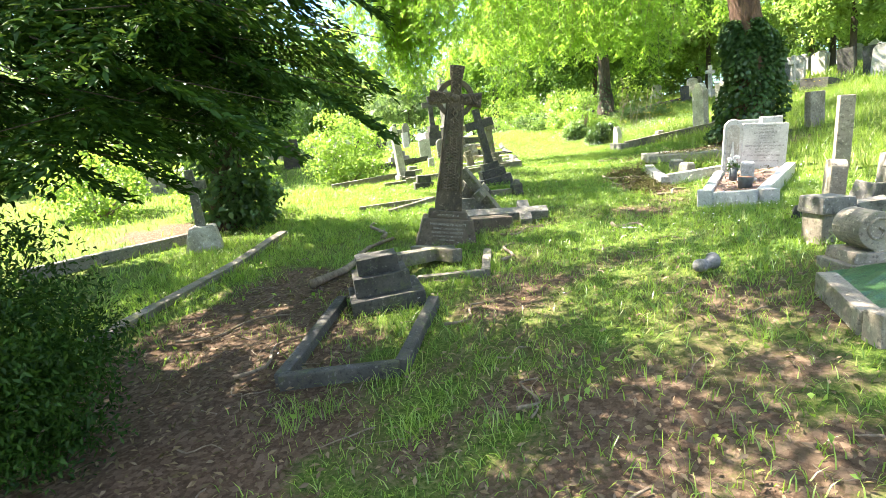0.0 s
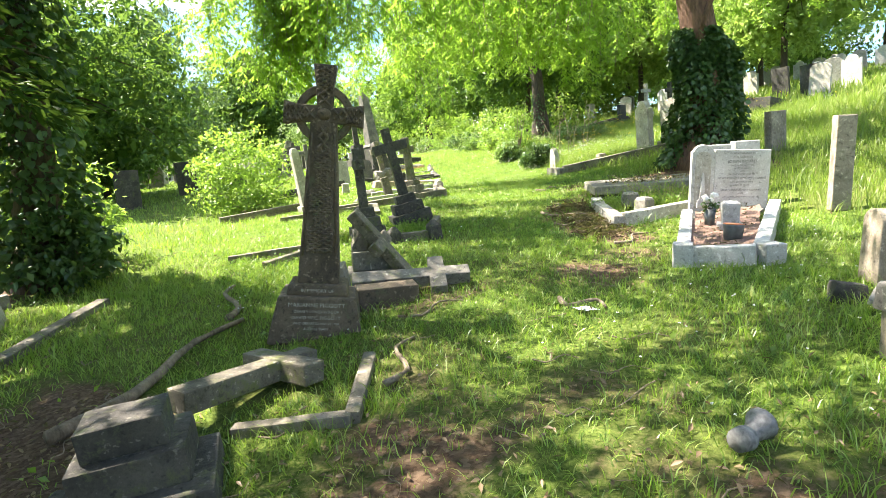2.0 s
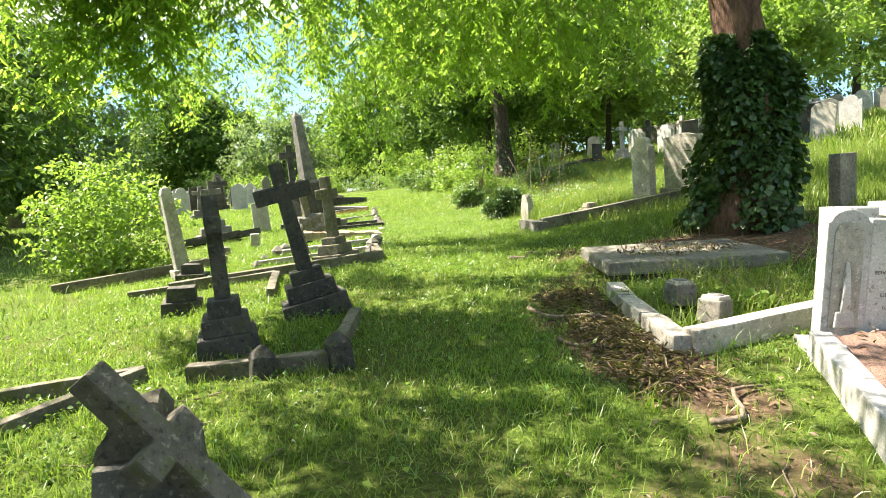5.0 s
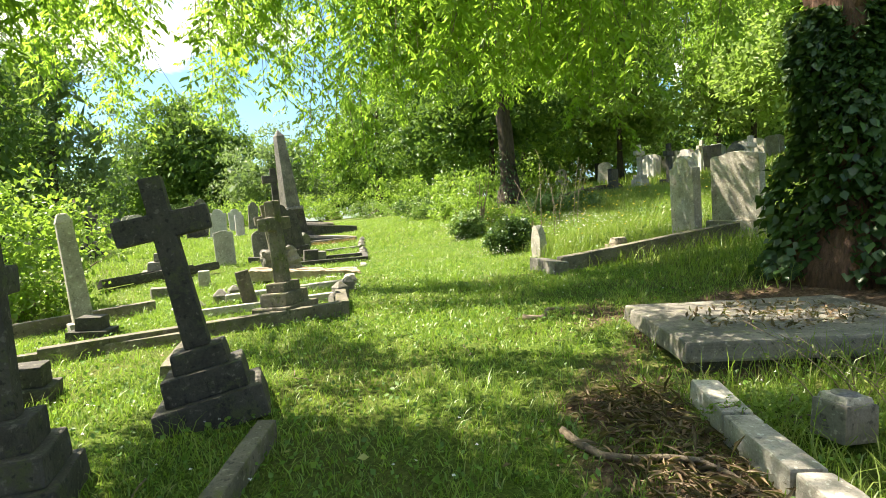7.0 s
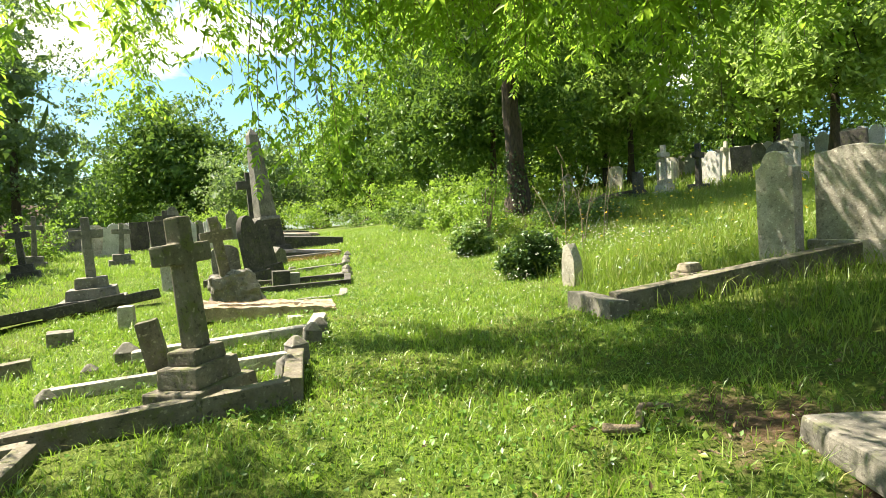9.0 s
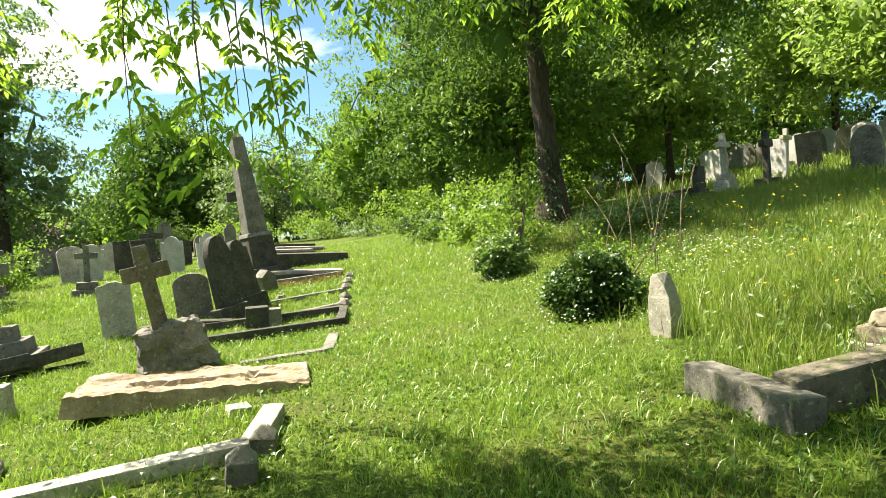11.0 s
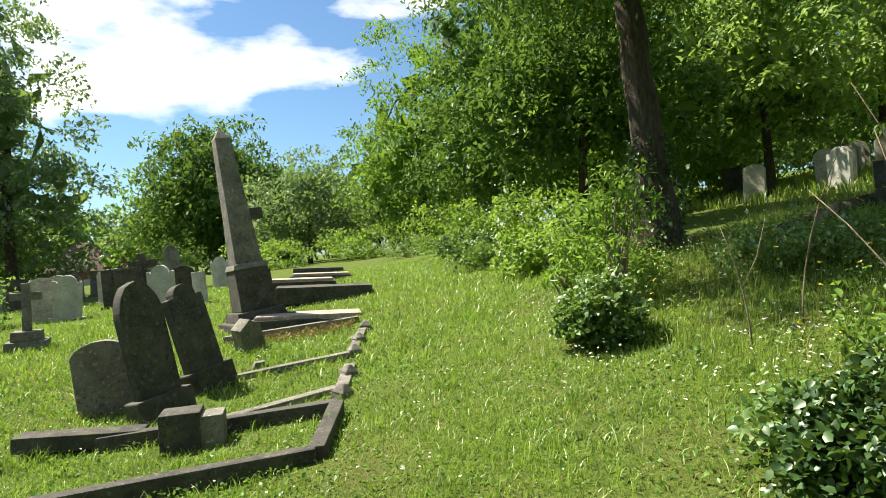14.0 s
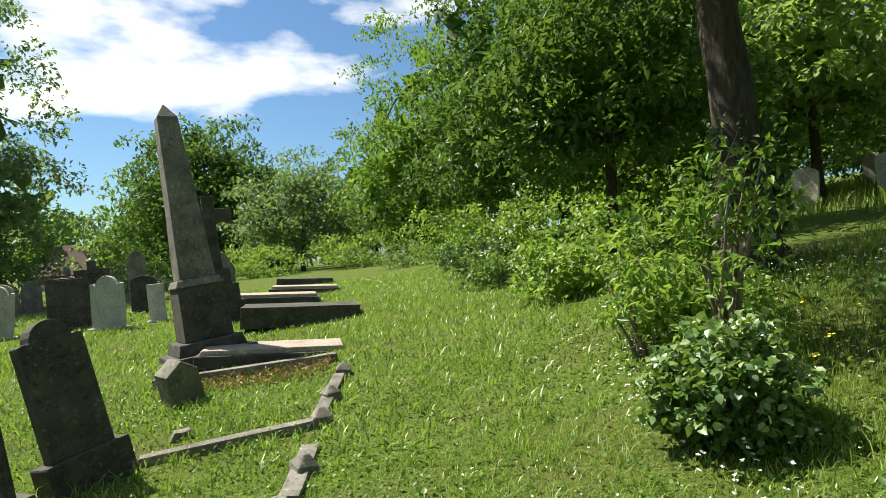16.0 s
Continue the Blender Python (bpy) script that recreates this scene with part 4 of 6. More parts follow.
    for k in range(7):
        a = k * 2.4
        bm = bmesh.new()
        bmesh.ops.create_icosphere(bm, subdivisions=2, radius=0.028, matrix=Matrix.Translation((0.05 * math.cos(a) * (k > 0), 0.05 * math.sin(a) * (k > 0), 0.26 + 0.03 * (k % 3))))
        rough_up(bm, 0.012, k, 30.0)
        part("bloom", bm, WHITE_PETAL, f, "white rose bloom")
    leaves("leaves", [(RNG.normal(0, 0.04), RNG.normal(0, 0.04), RNG.uniform(0.16, 0.25)) for _ in range(60)], 0.06, IVY, f)
    p = thing("plastic_pot", 3.72, 7.0, 0, 4, 0, -0.12, "round grey plastic pot with a terracotta rim", "flower pot")
    pv, pf = tube([(0, 0, 0), (0, 0, 0.13), (0, 0, 0.145)], [0.075, 0.09, 0.094], 20)
    mesh_object("pot", pv, pf, POT_GREY, p, "", True)
    pv, pf = tube([(0, 0, 0.143), (0, 0, 0.15)], [0.09, 0.09], 20)
    mesh_object("rim", pv, pf, TERRACOTTA, p, "terracotta rim", True)
    for k, px in enumerate((4.72, 5.02)):
        s = thing("marble_block", px, 8.95 - 0.1 * k, -18, 0, 0, 0.05, "pale marble block standing behind the headstone", "stone block")
        part("block", block(0.28, 0.22, 0.84, (0, 0, 0), bevel=0.012, worn=0.003, cuts=1), WHITE_MARBLE, s)


marble_grave()


# ---- the kerbed plot with two vases, and the great slab ----
def vase_plot():
    e = new("vase_plot_kerb")
    e.matrix_basis = Matrix.Translation((3.35, 9.0, float(height(3.35, 9.0))))
    for a, b in (((3.45, 8.9), (3.52, 9.45)), ((3.52, 9.47), (3.6, 9.98)), ((3.61, 10.0), (3.72, 10.42))):
        kerb_run(e, a, b, 0.15, 0.12, PALE_STONE)
    kerb_run(e, (3.5, 8.92), (4.75, 8.98), 0.14, 0.15, PALE_STONE)
    tagged(e, "pale broken kerb stones of an overgrown plot", "grave kerb")
    for x, y, yaw in ((3.92, 9.25, 25), (3.95, 9.75, 5)):
        v = thing("memorial_vase", x, y, yaw, 2, 0, -0.04, "grey square stone memorial vase with a fluted rim", "vase")
        part("body", block(0.19, 0.18, 0.17, (0, 0, 0), 0.96, bevel=0.012, worn=0.003, cuts=1), GREY_STONE, v)
        part("rim", block(0.16, 0.15, 0.03, (0, 0, 0.168), 0.9, bevel=0.008, worn=0.002), PALE_STONE, v)
        rv, rf = tube([(0, 0, 0.19), (0, 0, 0.205)], [0.06, 0.055], 14)
        mesh_object("spout", rv, rf, METAL, v, "round metal insert", True)


vase_plot()
e = thing("great_slab", 4.83, 11.25, -13, -2.5, 0, 0, "broad thick tomb slab strewn with leaf litter under the tree", "grave slab", z=1.25)
part("slab", block(1.75, 1.45, 0.13, (0, 0, 0), 0.99, bevel=0.02, worn=0.01, cuts=6), GREY_STONE, e)
part("slab_footing", block(1.6, 1.3, 0.2, (0, 0, -0.198), bevel=0.02, worn=0.006, cuts=2), DARK_STONE, e)

# ---- the east side ----
e = thing("bank_kerb", 4.5, 14.9, 0, 0, 0, 0.0, "thick mossy retaining kerb at the foot of the meadow bank", "kerb")
kerb_run(e, (4.66, 14.95), (7.5, 14.8), 0.2, 0.2, MOSSY_STONE)
kerb_run(e, (4.54, 15.55), (4.6, 14.72), 0.2, 0.17, GREY_STONE, label="grey end stone with drilled holes")
headstone(6.74, 15.25, 0.4, 1.22, 0.16, "shoulder", PALE_STONE, "tall pale shouldered headstone in the meadow", -72, -3, 0, 0.0, 3)
headstone(7.28, 14.85, 0.7, 0.95, 0.14, "ogee", PALE_STONE, "broad pale headstone with dappled light on it", -66, -3, 0, 0.3)
e = thing("stump_stone", 5.7, 15.3, 15, -4, 0, 0.04, "small stepped stump of a broken memorial", "gravestone")
part("step", block(0.36, 0.34, 0.12, (0, 0, 0), bevel=0.015, worn=0.006, cuts=1), PALE_STONE, e)
part("step", block(0.28, 0.28, 0.1, (0, 0, 0.118), bevel=0.015, worn=0.006, cuts=1), SANDSTONE, e)
part("stub", block(0.2, 0.2, 0.1, (0, 0, 0.216), 0.8, bevel=0.03, worn=0.008, cuts=1), SANDSTONE, e)
e = thing("boundary_stone", 5.0, 16.7, -68, -2, 0, 0.08, "rough pale boundary stone split by a crack", "stone")
bm = outline([(px * 0.72, pz * 0.95) for px, pz in [(-0.14, 0), (-0.03, 0), (0.15, 0), (0.17, 0.25), (0.13, 0.43), (0.07, 0.54), (0.0, 0.64), (-0.07, 0.61), (-0.12, 0.42), (-0.15, 0.2)]], 0.15, 0.012, 0.02, 0.0, 2.2)
bmesh.ops.triangulate(bm, faces=bm.faces[:])
part("slab", bm, PALE_STONE, e)
v, f = tube([(0.03, -0.072, 0.44), (0.02, -0.075, 0.36), (0.035, -0.075, 0.29), (0.02, -0.075, 0.2), (0.03, -0.075, 0.12)], [0.002, 0.004, 0.004, 0.003, 0.002], 5)
mesh_object("crack", v, f, DARK_STONE, e, "thin dark line along the crack")
stepped_cross(11.2, 24.7, [(0.6, 0.22), (0.45, 0.18), (0.35, 0.15)], 0.13, 0.24, 0.95, PALE_STONE, "pale cross on stepped base up the bank", 30, -3)
stepped_cross(11.9, 24.2, [(0.5, 0.3)], 0.15, 0.24, 1.1, DARK_STONE, "dark cross on a block base up the bank", 30, -2)
headstone(9.5, 23.1, 0.45, 0.75, 0.12, "flat", DARK_STONE, "dark square stone under the trees", 40, -3)
chest_tomb(12.2, 19.0, 1.6, 0.8, 0.4, "dark low tomb in the meadow", DARK_STONE, 40, False)


def scroll_grave():
    e = thing("scroll_grave", 2.72, 3.62, -4, 0, 0, 0.04, "sandstone grave with a carved scroll bolster head", "gravestone")
    e.scale = (0.84, 0.84, 0.84)
    x0 = 0.36
    part("plinth", block(1.0, 0.46, 0.14, (x0, 0, 0), bevel=0.015, worn=0.005, cuts=2), SANDSTONE, e)
    part("plinth", block(0.9, 0.4, 0.09, (x0, 0, 0.138), 0.97, bevel=0.012, worn=0.004, cuts=2), SANDSTONE, e)
    scroll = [(0.43, 0)] + [(0.43, 0.1), (0.3, 0.15)] + [(0.1, 0.2), (-0.12, 0.27)] + arc(-0.27, 0.17, 0.15, 70, 260, 14) + [(-0.3, 0.0)]
    scroll_part = part("scroll", outline([(px + x0, pz) for px, pz in scroll], 0.36, 0.012, 0.003, 0.226), SANDSTONE, e)
    spiral = [(x0 - 0.27 + (0.12 - 0.011 * i / 2) * math.cos(i * 0.42), -0.183, 0.396 + (0.12 - 0.011 * i / 2) * math.sin(i * 0.42)) for i in range(20)]
    v, f = tube(spiral, [0.013] * 20, 6)
    mesh_object("volute", v, f, SANDSTONE, scroll_part, "carved spiral volute", True)
    g = new("scroll_grave_kerb")
    g.matrix_basis = Matrix.Translation((2.2, 2.62, float(height(2.2, 2.62))))
    kerb_run(g, (2.22, 2.72), (2.38, 3.35), 0.12, 0.13, SANDSTONE)
    kerb_run(g, (2.3, 2.62), (3.5, 2.58), 0.12, 0.13, SANDSTONE)
    part("corner_post", block(0.13, 0.14, 0.22, (0.02, 0.0, -0.06), bevel=0.012, worn=0.004, cuts=1), SANDSTONE, g)
    tagged(g, "brown stone kerb round a green bed of plants", "grave kerb")
    # A rough green sheet stands in for the low plants growing here.
    bed = bmesh.new()
    bed.faces.new([bed.verts.new((px, py, float(height(px, py)) + 0.1)) for px, py in ((2.3, 2.68), (3.5, 2.64), (3.5, 3.4), (2.42, 3.4))])
    bmesh.ops.subdivide_edges(bed, edges=bed.edges[:], cuts=12, use_grid_fill=True)
    rough_up(bed, 0.02, 5.0, 18.0)
    tagged(part("glass_chips", bed, GREEN_BED, None), "rough green sheet standing in for plants in the scroll grave", "glass chips", kind="stuff")


scroll_grave()

# ---- trees and shrubs ----
def crown_points(blobs, clumps, per, spread, shell=0.55, flat=0.75):
    """Places for leaves: clumps scattered through the outer part of some ellipsoids, so that gaps stay between them."""
    vol = np.array([b[3] * b[4] * b[5] for b in blobs]) ** 0.67
    pick = RNG.choice(len(blobs), clumps, p=vol / vol.sum())
    b = np.array(blobs)[pick]
    d = RNG.normal(size=(clumps, 3))
    d /= np.linalg.norm(d, axis=1)[:, None]
    r = RNG.uniform(shell, 1.0, clumps) ** 0.7
    r *= 1 + 0.16 * np.sin(d[:, 0] * 5 + b[:, 0]) * np.cos(d[:, 1] * 6 + b[:, 1]) + 0.1 * np.sin(d[:, 2] * 9 + b[:, 2])
    c = b[:, :3] + d * r[:, None] * b[:, 3:6]
    s = spread * RNG.uniform(0.9, 2.2, clumps)
    n = clumps * per
    u = RNG.normal(size=(n, 3))
    u /= np.linalg.norm(u, axis=1)[:, None]
    u *= RNG.uniform(0.25, 1.0, n)[:, None] ** 0.5
    u[:, 2] = np.abs(u[:, 2]) * flat - 0.55 * (u[:, 0] ** 2 + u[:, 1] ** 2)
    return np.repeat(c, per, 0) + u * np.repeat(s, per)[:, None], c


def inner_crown(blobs, parent, material, reach=0.72, n=260):
    """The shaded inside of a crown: large overlapping sprays that stop the sky from showing all the way through."""
    b = np.array(blobs)[RNG.integers(0, len(blobs), n)]
    d = RNG.normal(size=(n, 3))
    d /= np.linalg.norm(d, axis=1)[:, None]
    c = b[:, :3] + d * (reach * RNG.uniform(0.2, 1, n) ** 0.5)[:, None] * b[:, 3:6]
    size = RNG.uniform(0.22, 0.42, n) * b[:, 3:6].mean(1)
    return leaves("inner_crown", c - d * size[:, None] * 0.4, size, material, parent, 0.1, 0.85, None, "shaded inner foliage")


def limb(a, b, r0, r1, sag=0.3, n=7, seed=0.0):
    a, b = Vector(a), Vector(b)
    pts = []
    for i in range(n):
        f = i / (n - 1)
        w = noise.noise_vector(a * 0.7 + Vector((f * 2.3 + seed, seed, 0))) * 0.12 * (b - a).length * f * (1 - f) * 2
        pts.append(a.lerp(b, f) + w + Vector((0, 0, sag * math.sin(f * math.pi))))
    return tube(pts, [r0 + (r1 - r0) * i / (n - 1) for i in range(n)], 7)


def tree(name, x, y, trunk, radius, blobs, leaf, clumps, per, spread, size, label, bark=BARK, limbs=7, shell=0.55, droop=0.3, narrow=0.5, category="tree", core=0.0):
    """trunk: points (dx, dy, height over the ground); blobs: ellipsoids (dx, dy, height, rx, ry, rz)."""
    z0 = float(height(x, y))
    e = new(name)
    e.matrix_basis = Matrix.Translation((x, y, z0))
    pts = [Vector((0, 0, -0.25))] + [Vector(p) for p in trunk]
    fine, radii = [], []
    for i in range(len(pts) - 1):
        for k in range(4):
            f = k / 4
            fine.append(pts[i].lerp(pts[i + 1], f))
    fine.append(pts[-1])
    n = len(fine)
    for i in range(n):
        f = i / (n - 1)
        radii.append(radius * (1 - 0.62 * f + 0.55 * max(0, 0.16 - f) / 0.16))
    v, f = tube(fine, radii, 12, 0.35)
    mesh_object("trunk", v, f, bark, e, "", True)
    pts3, centres = crown_points(blobs, clumps, per, spread, shell)
    top = pts[-1]
    order = RNG.choice(len(centres), min(limbs, len(centres)), replace=False)
    for k in order:
        start = fine[int(n * RNG.uniform(0.55, 0.98))]
        c = centres[k]
        v, f = limb(start, (c[0], c[1], c[2]), radius * 0.32, radius * 0.06, 0.35, 8, float(k))
        mesh_object("limb", v, f, bark, e, "", True)
    leaves("crown", pts3, RNG.uniform(0.7, 1.25, len(pts3)) * size, leaf, e, droop, narrow)
    if core:
        inner_crown(blobs, e, leaf, core)
    return tagged(e, label, category)


def far_tree(x, y, h, r, leaf, label, size=0.2, clumps=150, per=34, bark=BARK, low=0.25, name="tree", limbs=5):
    k = RNG.uniform(-1, 1, 6)
    rz = h * (1 - low) / 2
    mid = h * (1 + low) / 2
    blobs = [(0, 0, mid, r * 0.8, r * 0.8, rz), (r * 0.45 * k[0], r * 0.45 * k[1], mid - rz * 0.35, r * 0.7, r * 0.7, rz * 0.55),
             (-r * 0.5 * k[1], r * 0.5 * k[2], mid - rz * 0.1, r * 0.66, r * 0.66, rz * 0.6), (r * 0.5 * k[3], -r * 0.4, mid + rz * 0.3, r * 0.5, r * 0.5, rz * 0.5),
             (-r * 0.5, r * 0.3 * k[4], mid - rz * 0.5, r * 0.55, r * 0.55, rz * 0.4), (r * 0.6, 0.2 * r * k[5], mid - rz * 0.55, r * 0.5, r * 0.5, rz * 0.4)]
    return tree(name, x, y, [(0.1 * k[0], 0, h * 0.3), (0.3 * k[1], 0.2 * k[2], h * 0.7)], 0.018 * h, blobs, leaf, clumps, per, r * 0.12, size, label, bark, limbs, 0.7, core=0.7)


def shrub(name, x, y, w, d, h, leaf, n, size, label, spread=0.1, category="shrub", stems=6, narrow=0.6, droop=0.25, wood=TWIG, fine=False):
    z0 = float(height(x, y))
    e = new(name)
    e.matrix_basis = Matrix.Translation((x, y, z0))
    blobs = [(0, 0, h * 0.48, w / 2, d / 2, h * 0.52), (w * 0.16, -d * 0.1, h * 0.4, w * 0.36, d * 0.36, h * 0.42), (-w * 0.18, d * 0.08, h * 0.35, w * 0.36, d * 0.4, h * 0.36)]
    pts, centres = crown_points(blobs, max(8, n // 24), 24, spread, 0.5)
    pts[:, 2] = np.maximum(pts[:, 2], 0.01)
    for k in range(stems):
        c = centres[k]
        v, f = limb((0.05 * math.sin(k), 0.05 * math.cos(k), -0.05), (c[0], c[1], max(0.1, c[2])), 0.014 * h + 0.004, 0.004, 0.05, 6, k)
        mesh_object("stem", v, f, wood, e, "", True)
    leaves("foliage", pts, RNG.uniform(0.6, 1.2, len(pts)) * size, leaf, e, droop, narrow, fine=fine)
    return tagged(e, label, category)


def ivy_on(parent, path, radii, n, size, leaf=IVY, label="ivy clothing the trunk"):
    """Leaves all over a tube-like thing, path in its parent's frame."""
    pts = np.array(path, float)
    t = RNG.uniform(0, len(pts) - 1.001, n)
    i = t.astype(int)
    f = (t - i)[:, None]
    c = pts[i] * (1 - f) + pts[i + 1] * f
    rr = np.array(radii)[i] * (1 - f[:, 0]) + np.array(radii)[i + 1] * f[:, 0]
    a = RNG.uniform(0, 2 * np.pi, n)
    lump = 1 + 0.22 * np.sin(3 * a + c[:, 2] * 2.1) + 0.15 * np.sin(5 * a - c[:, 2] * 4.3)
    out = np.stack([np.cos(a), np.sin(a), np.zeros(n)], 1)
    rad = rr * lump * RNG.uniform(0.82, 1.12, n)
    leaves("ivy", c + out * rad[:, None], RNG.uniform(0.6, 1.3, n) * size, leaf, parent, 0.5, 0.85, out * 0.7, label, fine=n < 6000)


# the dark yew at the start, with boughs that reach over the path
yew = tree("yew_tree", -3.7, 9.7, [(0.05, 0, 1.5), (0.2, -0.2, 3.4), (0.3, -0.6, 6.0)], 0.3,
           [(-0.8, -1.7, 5.5, 3.6, 3.8, 2.4), (1.1, -5.7, 3.7, 2.4, 1.6, 0.9), (-1.6, -4.8, 3.6, 2.8, 2.2, 1.2), (-3.0, -2, 4.2, 2.5, 3, 1.3)],
           YEW, 900, 44, 0.3, 0.13, "dark yew tree with low sweeping boughs over the path", BARK, 22, 0.3, 0.5, 0.2, core=0.42)
ivy_on(yew, [(0, 0, 0.1), (0.05, 0, 1.2), (0.1, -0.1, 2.3), (0.2, -0.2, 3.6)], [0.55, 0.5, 0.45, 0.35], 3400, 0.11)


# Extra leaf clumps above the view, added only to dapple the foreground with shade.
pts, _ = crown_points([(2.9, -4.5, 5.6, 3.0, 2.8, 0.9), (3.3, -1.4, 6.4, 2.6, 2.4, 0.9), (3.6, -6.8, 5.8, 2.6, 2.0, 0.7), (4.4, -5.6, 6.0, 2.0, 2.0, 0.7), (1.6, 0.3, 6.0, 1.2, 1.0, 0.6)], 600, 42, 0.28, 0.0)
leaves("upper_crown", pts, RNG.uniform(0.09, 0.17, len(pts)), WOOD_LEAF, yew, 0.4, 0.4, None, "unseen foliage added over the path to cast dappled shade")


def yew_boughs():
    """Feathery sprays at the ends of the yew's lowest boughs."""
    at, way = [], []
    chunks = []
    for k in range(170):
        bx, by = RNG.uniform(-4.4, -1.0), RNG.uniform(2.5, 4.2)
        bz = float(height(bx, by)) + RNG.uniform(1.75, 3.4) + 0.12 * max(0, bx + 2.2) ** 2
        ang = RNG.normal(-0.5, 0.8)
        run = RNG.uniform(0.4, 0.9)
        d = np.array([math.cos(ang), math.sin(ang), -0.25])
        p0 = np.array([bx, by, bz])
        chunks.append(tube([p0 - d * 0.9 + np.array([0, 0, 0.12]), p0, p0 + d * run], [0.005, 0.004, 0.002], 5))
        for j in range(16):
            f = j / 16
            c = p0 + d * run * f + np.array([0, 0, -0.25 * f * f])
            for s in (-1, 1):
                side = np.array([-d[1], d[0], -0.15]) * s
                leng = 0.3 * (1 - 0.55 * f)
                for q in range(11):
                    at.append(c + (side + d * 0.45) * leng * q / 11 + RNG.normal(0, 0.008, 3))
                    way.append((d + side * (1 if q % 2 else -0.3)) + np.array([0, 0, -0.1]))
    v, f = join(chunks)
    e = new("yew_boughs")
    mesh_object("branches", [Vector(q) for q in v], f, BARK, e, "thin dark branches", True)
    leaves("needles", at, 0.07, YEW, e, 0.05, 0.35, way)
    return tagged(e, "drooping feathery dark green yew boughs", "branch", kind="stuff")


yew_boughs()
shrub("yew_bush", -2.3, 2.5, 1.15, 1.2, 1.3, YEW, 24000, 0.042, "dark low yew bush in deep shade", 0.1, narrow=0.4)

# the great ivy-clad tree with weeping branches
# The last two crown blobs hang out of view, added to shade bank and slab.
weeping = tree("weeping_tree", 6.4, 12.15, [(0, 0, 1.2), (-0.12, 0, 2.4), (-0.5, 0.1, 3.8), (-1.1, 0.3, 6.2)], 0.42,
               [(-1.2, 0.3, 7.2, 4.6, 3.5, 1.9), (1.5, 2.0, 7.0, 3.6, 3.4, 1.8), (-3.0, 1.0, 6.2, 2.8, 1.9, 1.2), (2.6, -1.8, 6.4, 3.2, 2.8, 1.5), (-4.6, 4.4, 5.3, 2.0, 1.7, 0.7), (-5.2, 2.1, 5.7, 1.4, 1.1, 0.5)],
               ASH, 640, 34, 0.42, 0.11, "great ash-like tree with an ivy-clad trunk and weeping branches", RED_BARK, 16, 0.35, 0.7, 0.32)
ivy_on(weeping, [(0, 0, 0.0), (0, 0, 1.2), (-0.1, 0, 1.9), (-0.18, 0.03, 2.35)], [0.58, 0.46, 0.42, 0.3], 13000, 0.095)
v, f = join([limb((-0.35, -0.05, 3.2), (0.9, -0.6, 5.0), 0.14, 0.08, 0.1, 8, 1.0), limb((-0.5, 0.1, 3.7), (-3.6, 0.6, 5.9), 0.17, 0.05, 0.5, 9, 2.0), limb((-0.25, -0.25, 2.3), (0.02, -0.32, 3.4), 0.05, 0.04, 0.0, 6, 4.0)])
mesh_object("great_limb", v, f, RED_BARK, weeping, "", True)


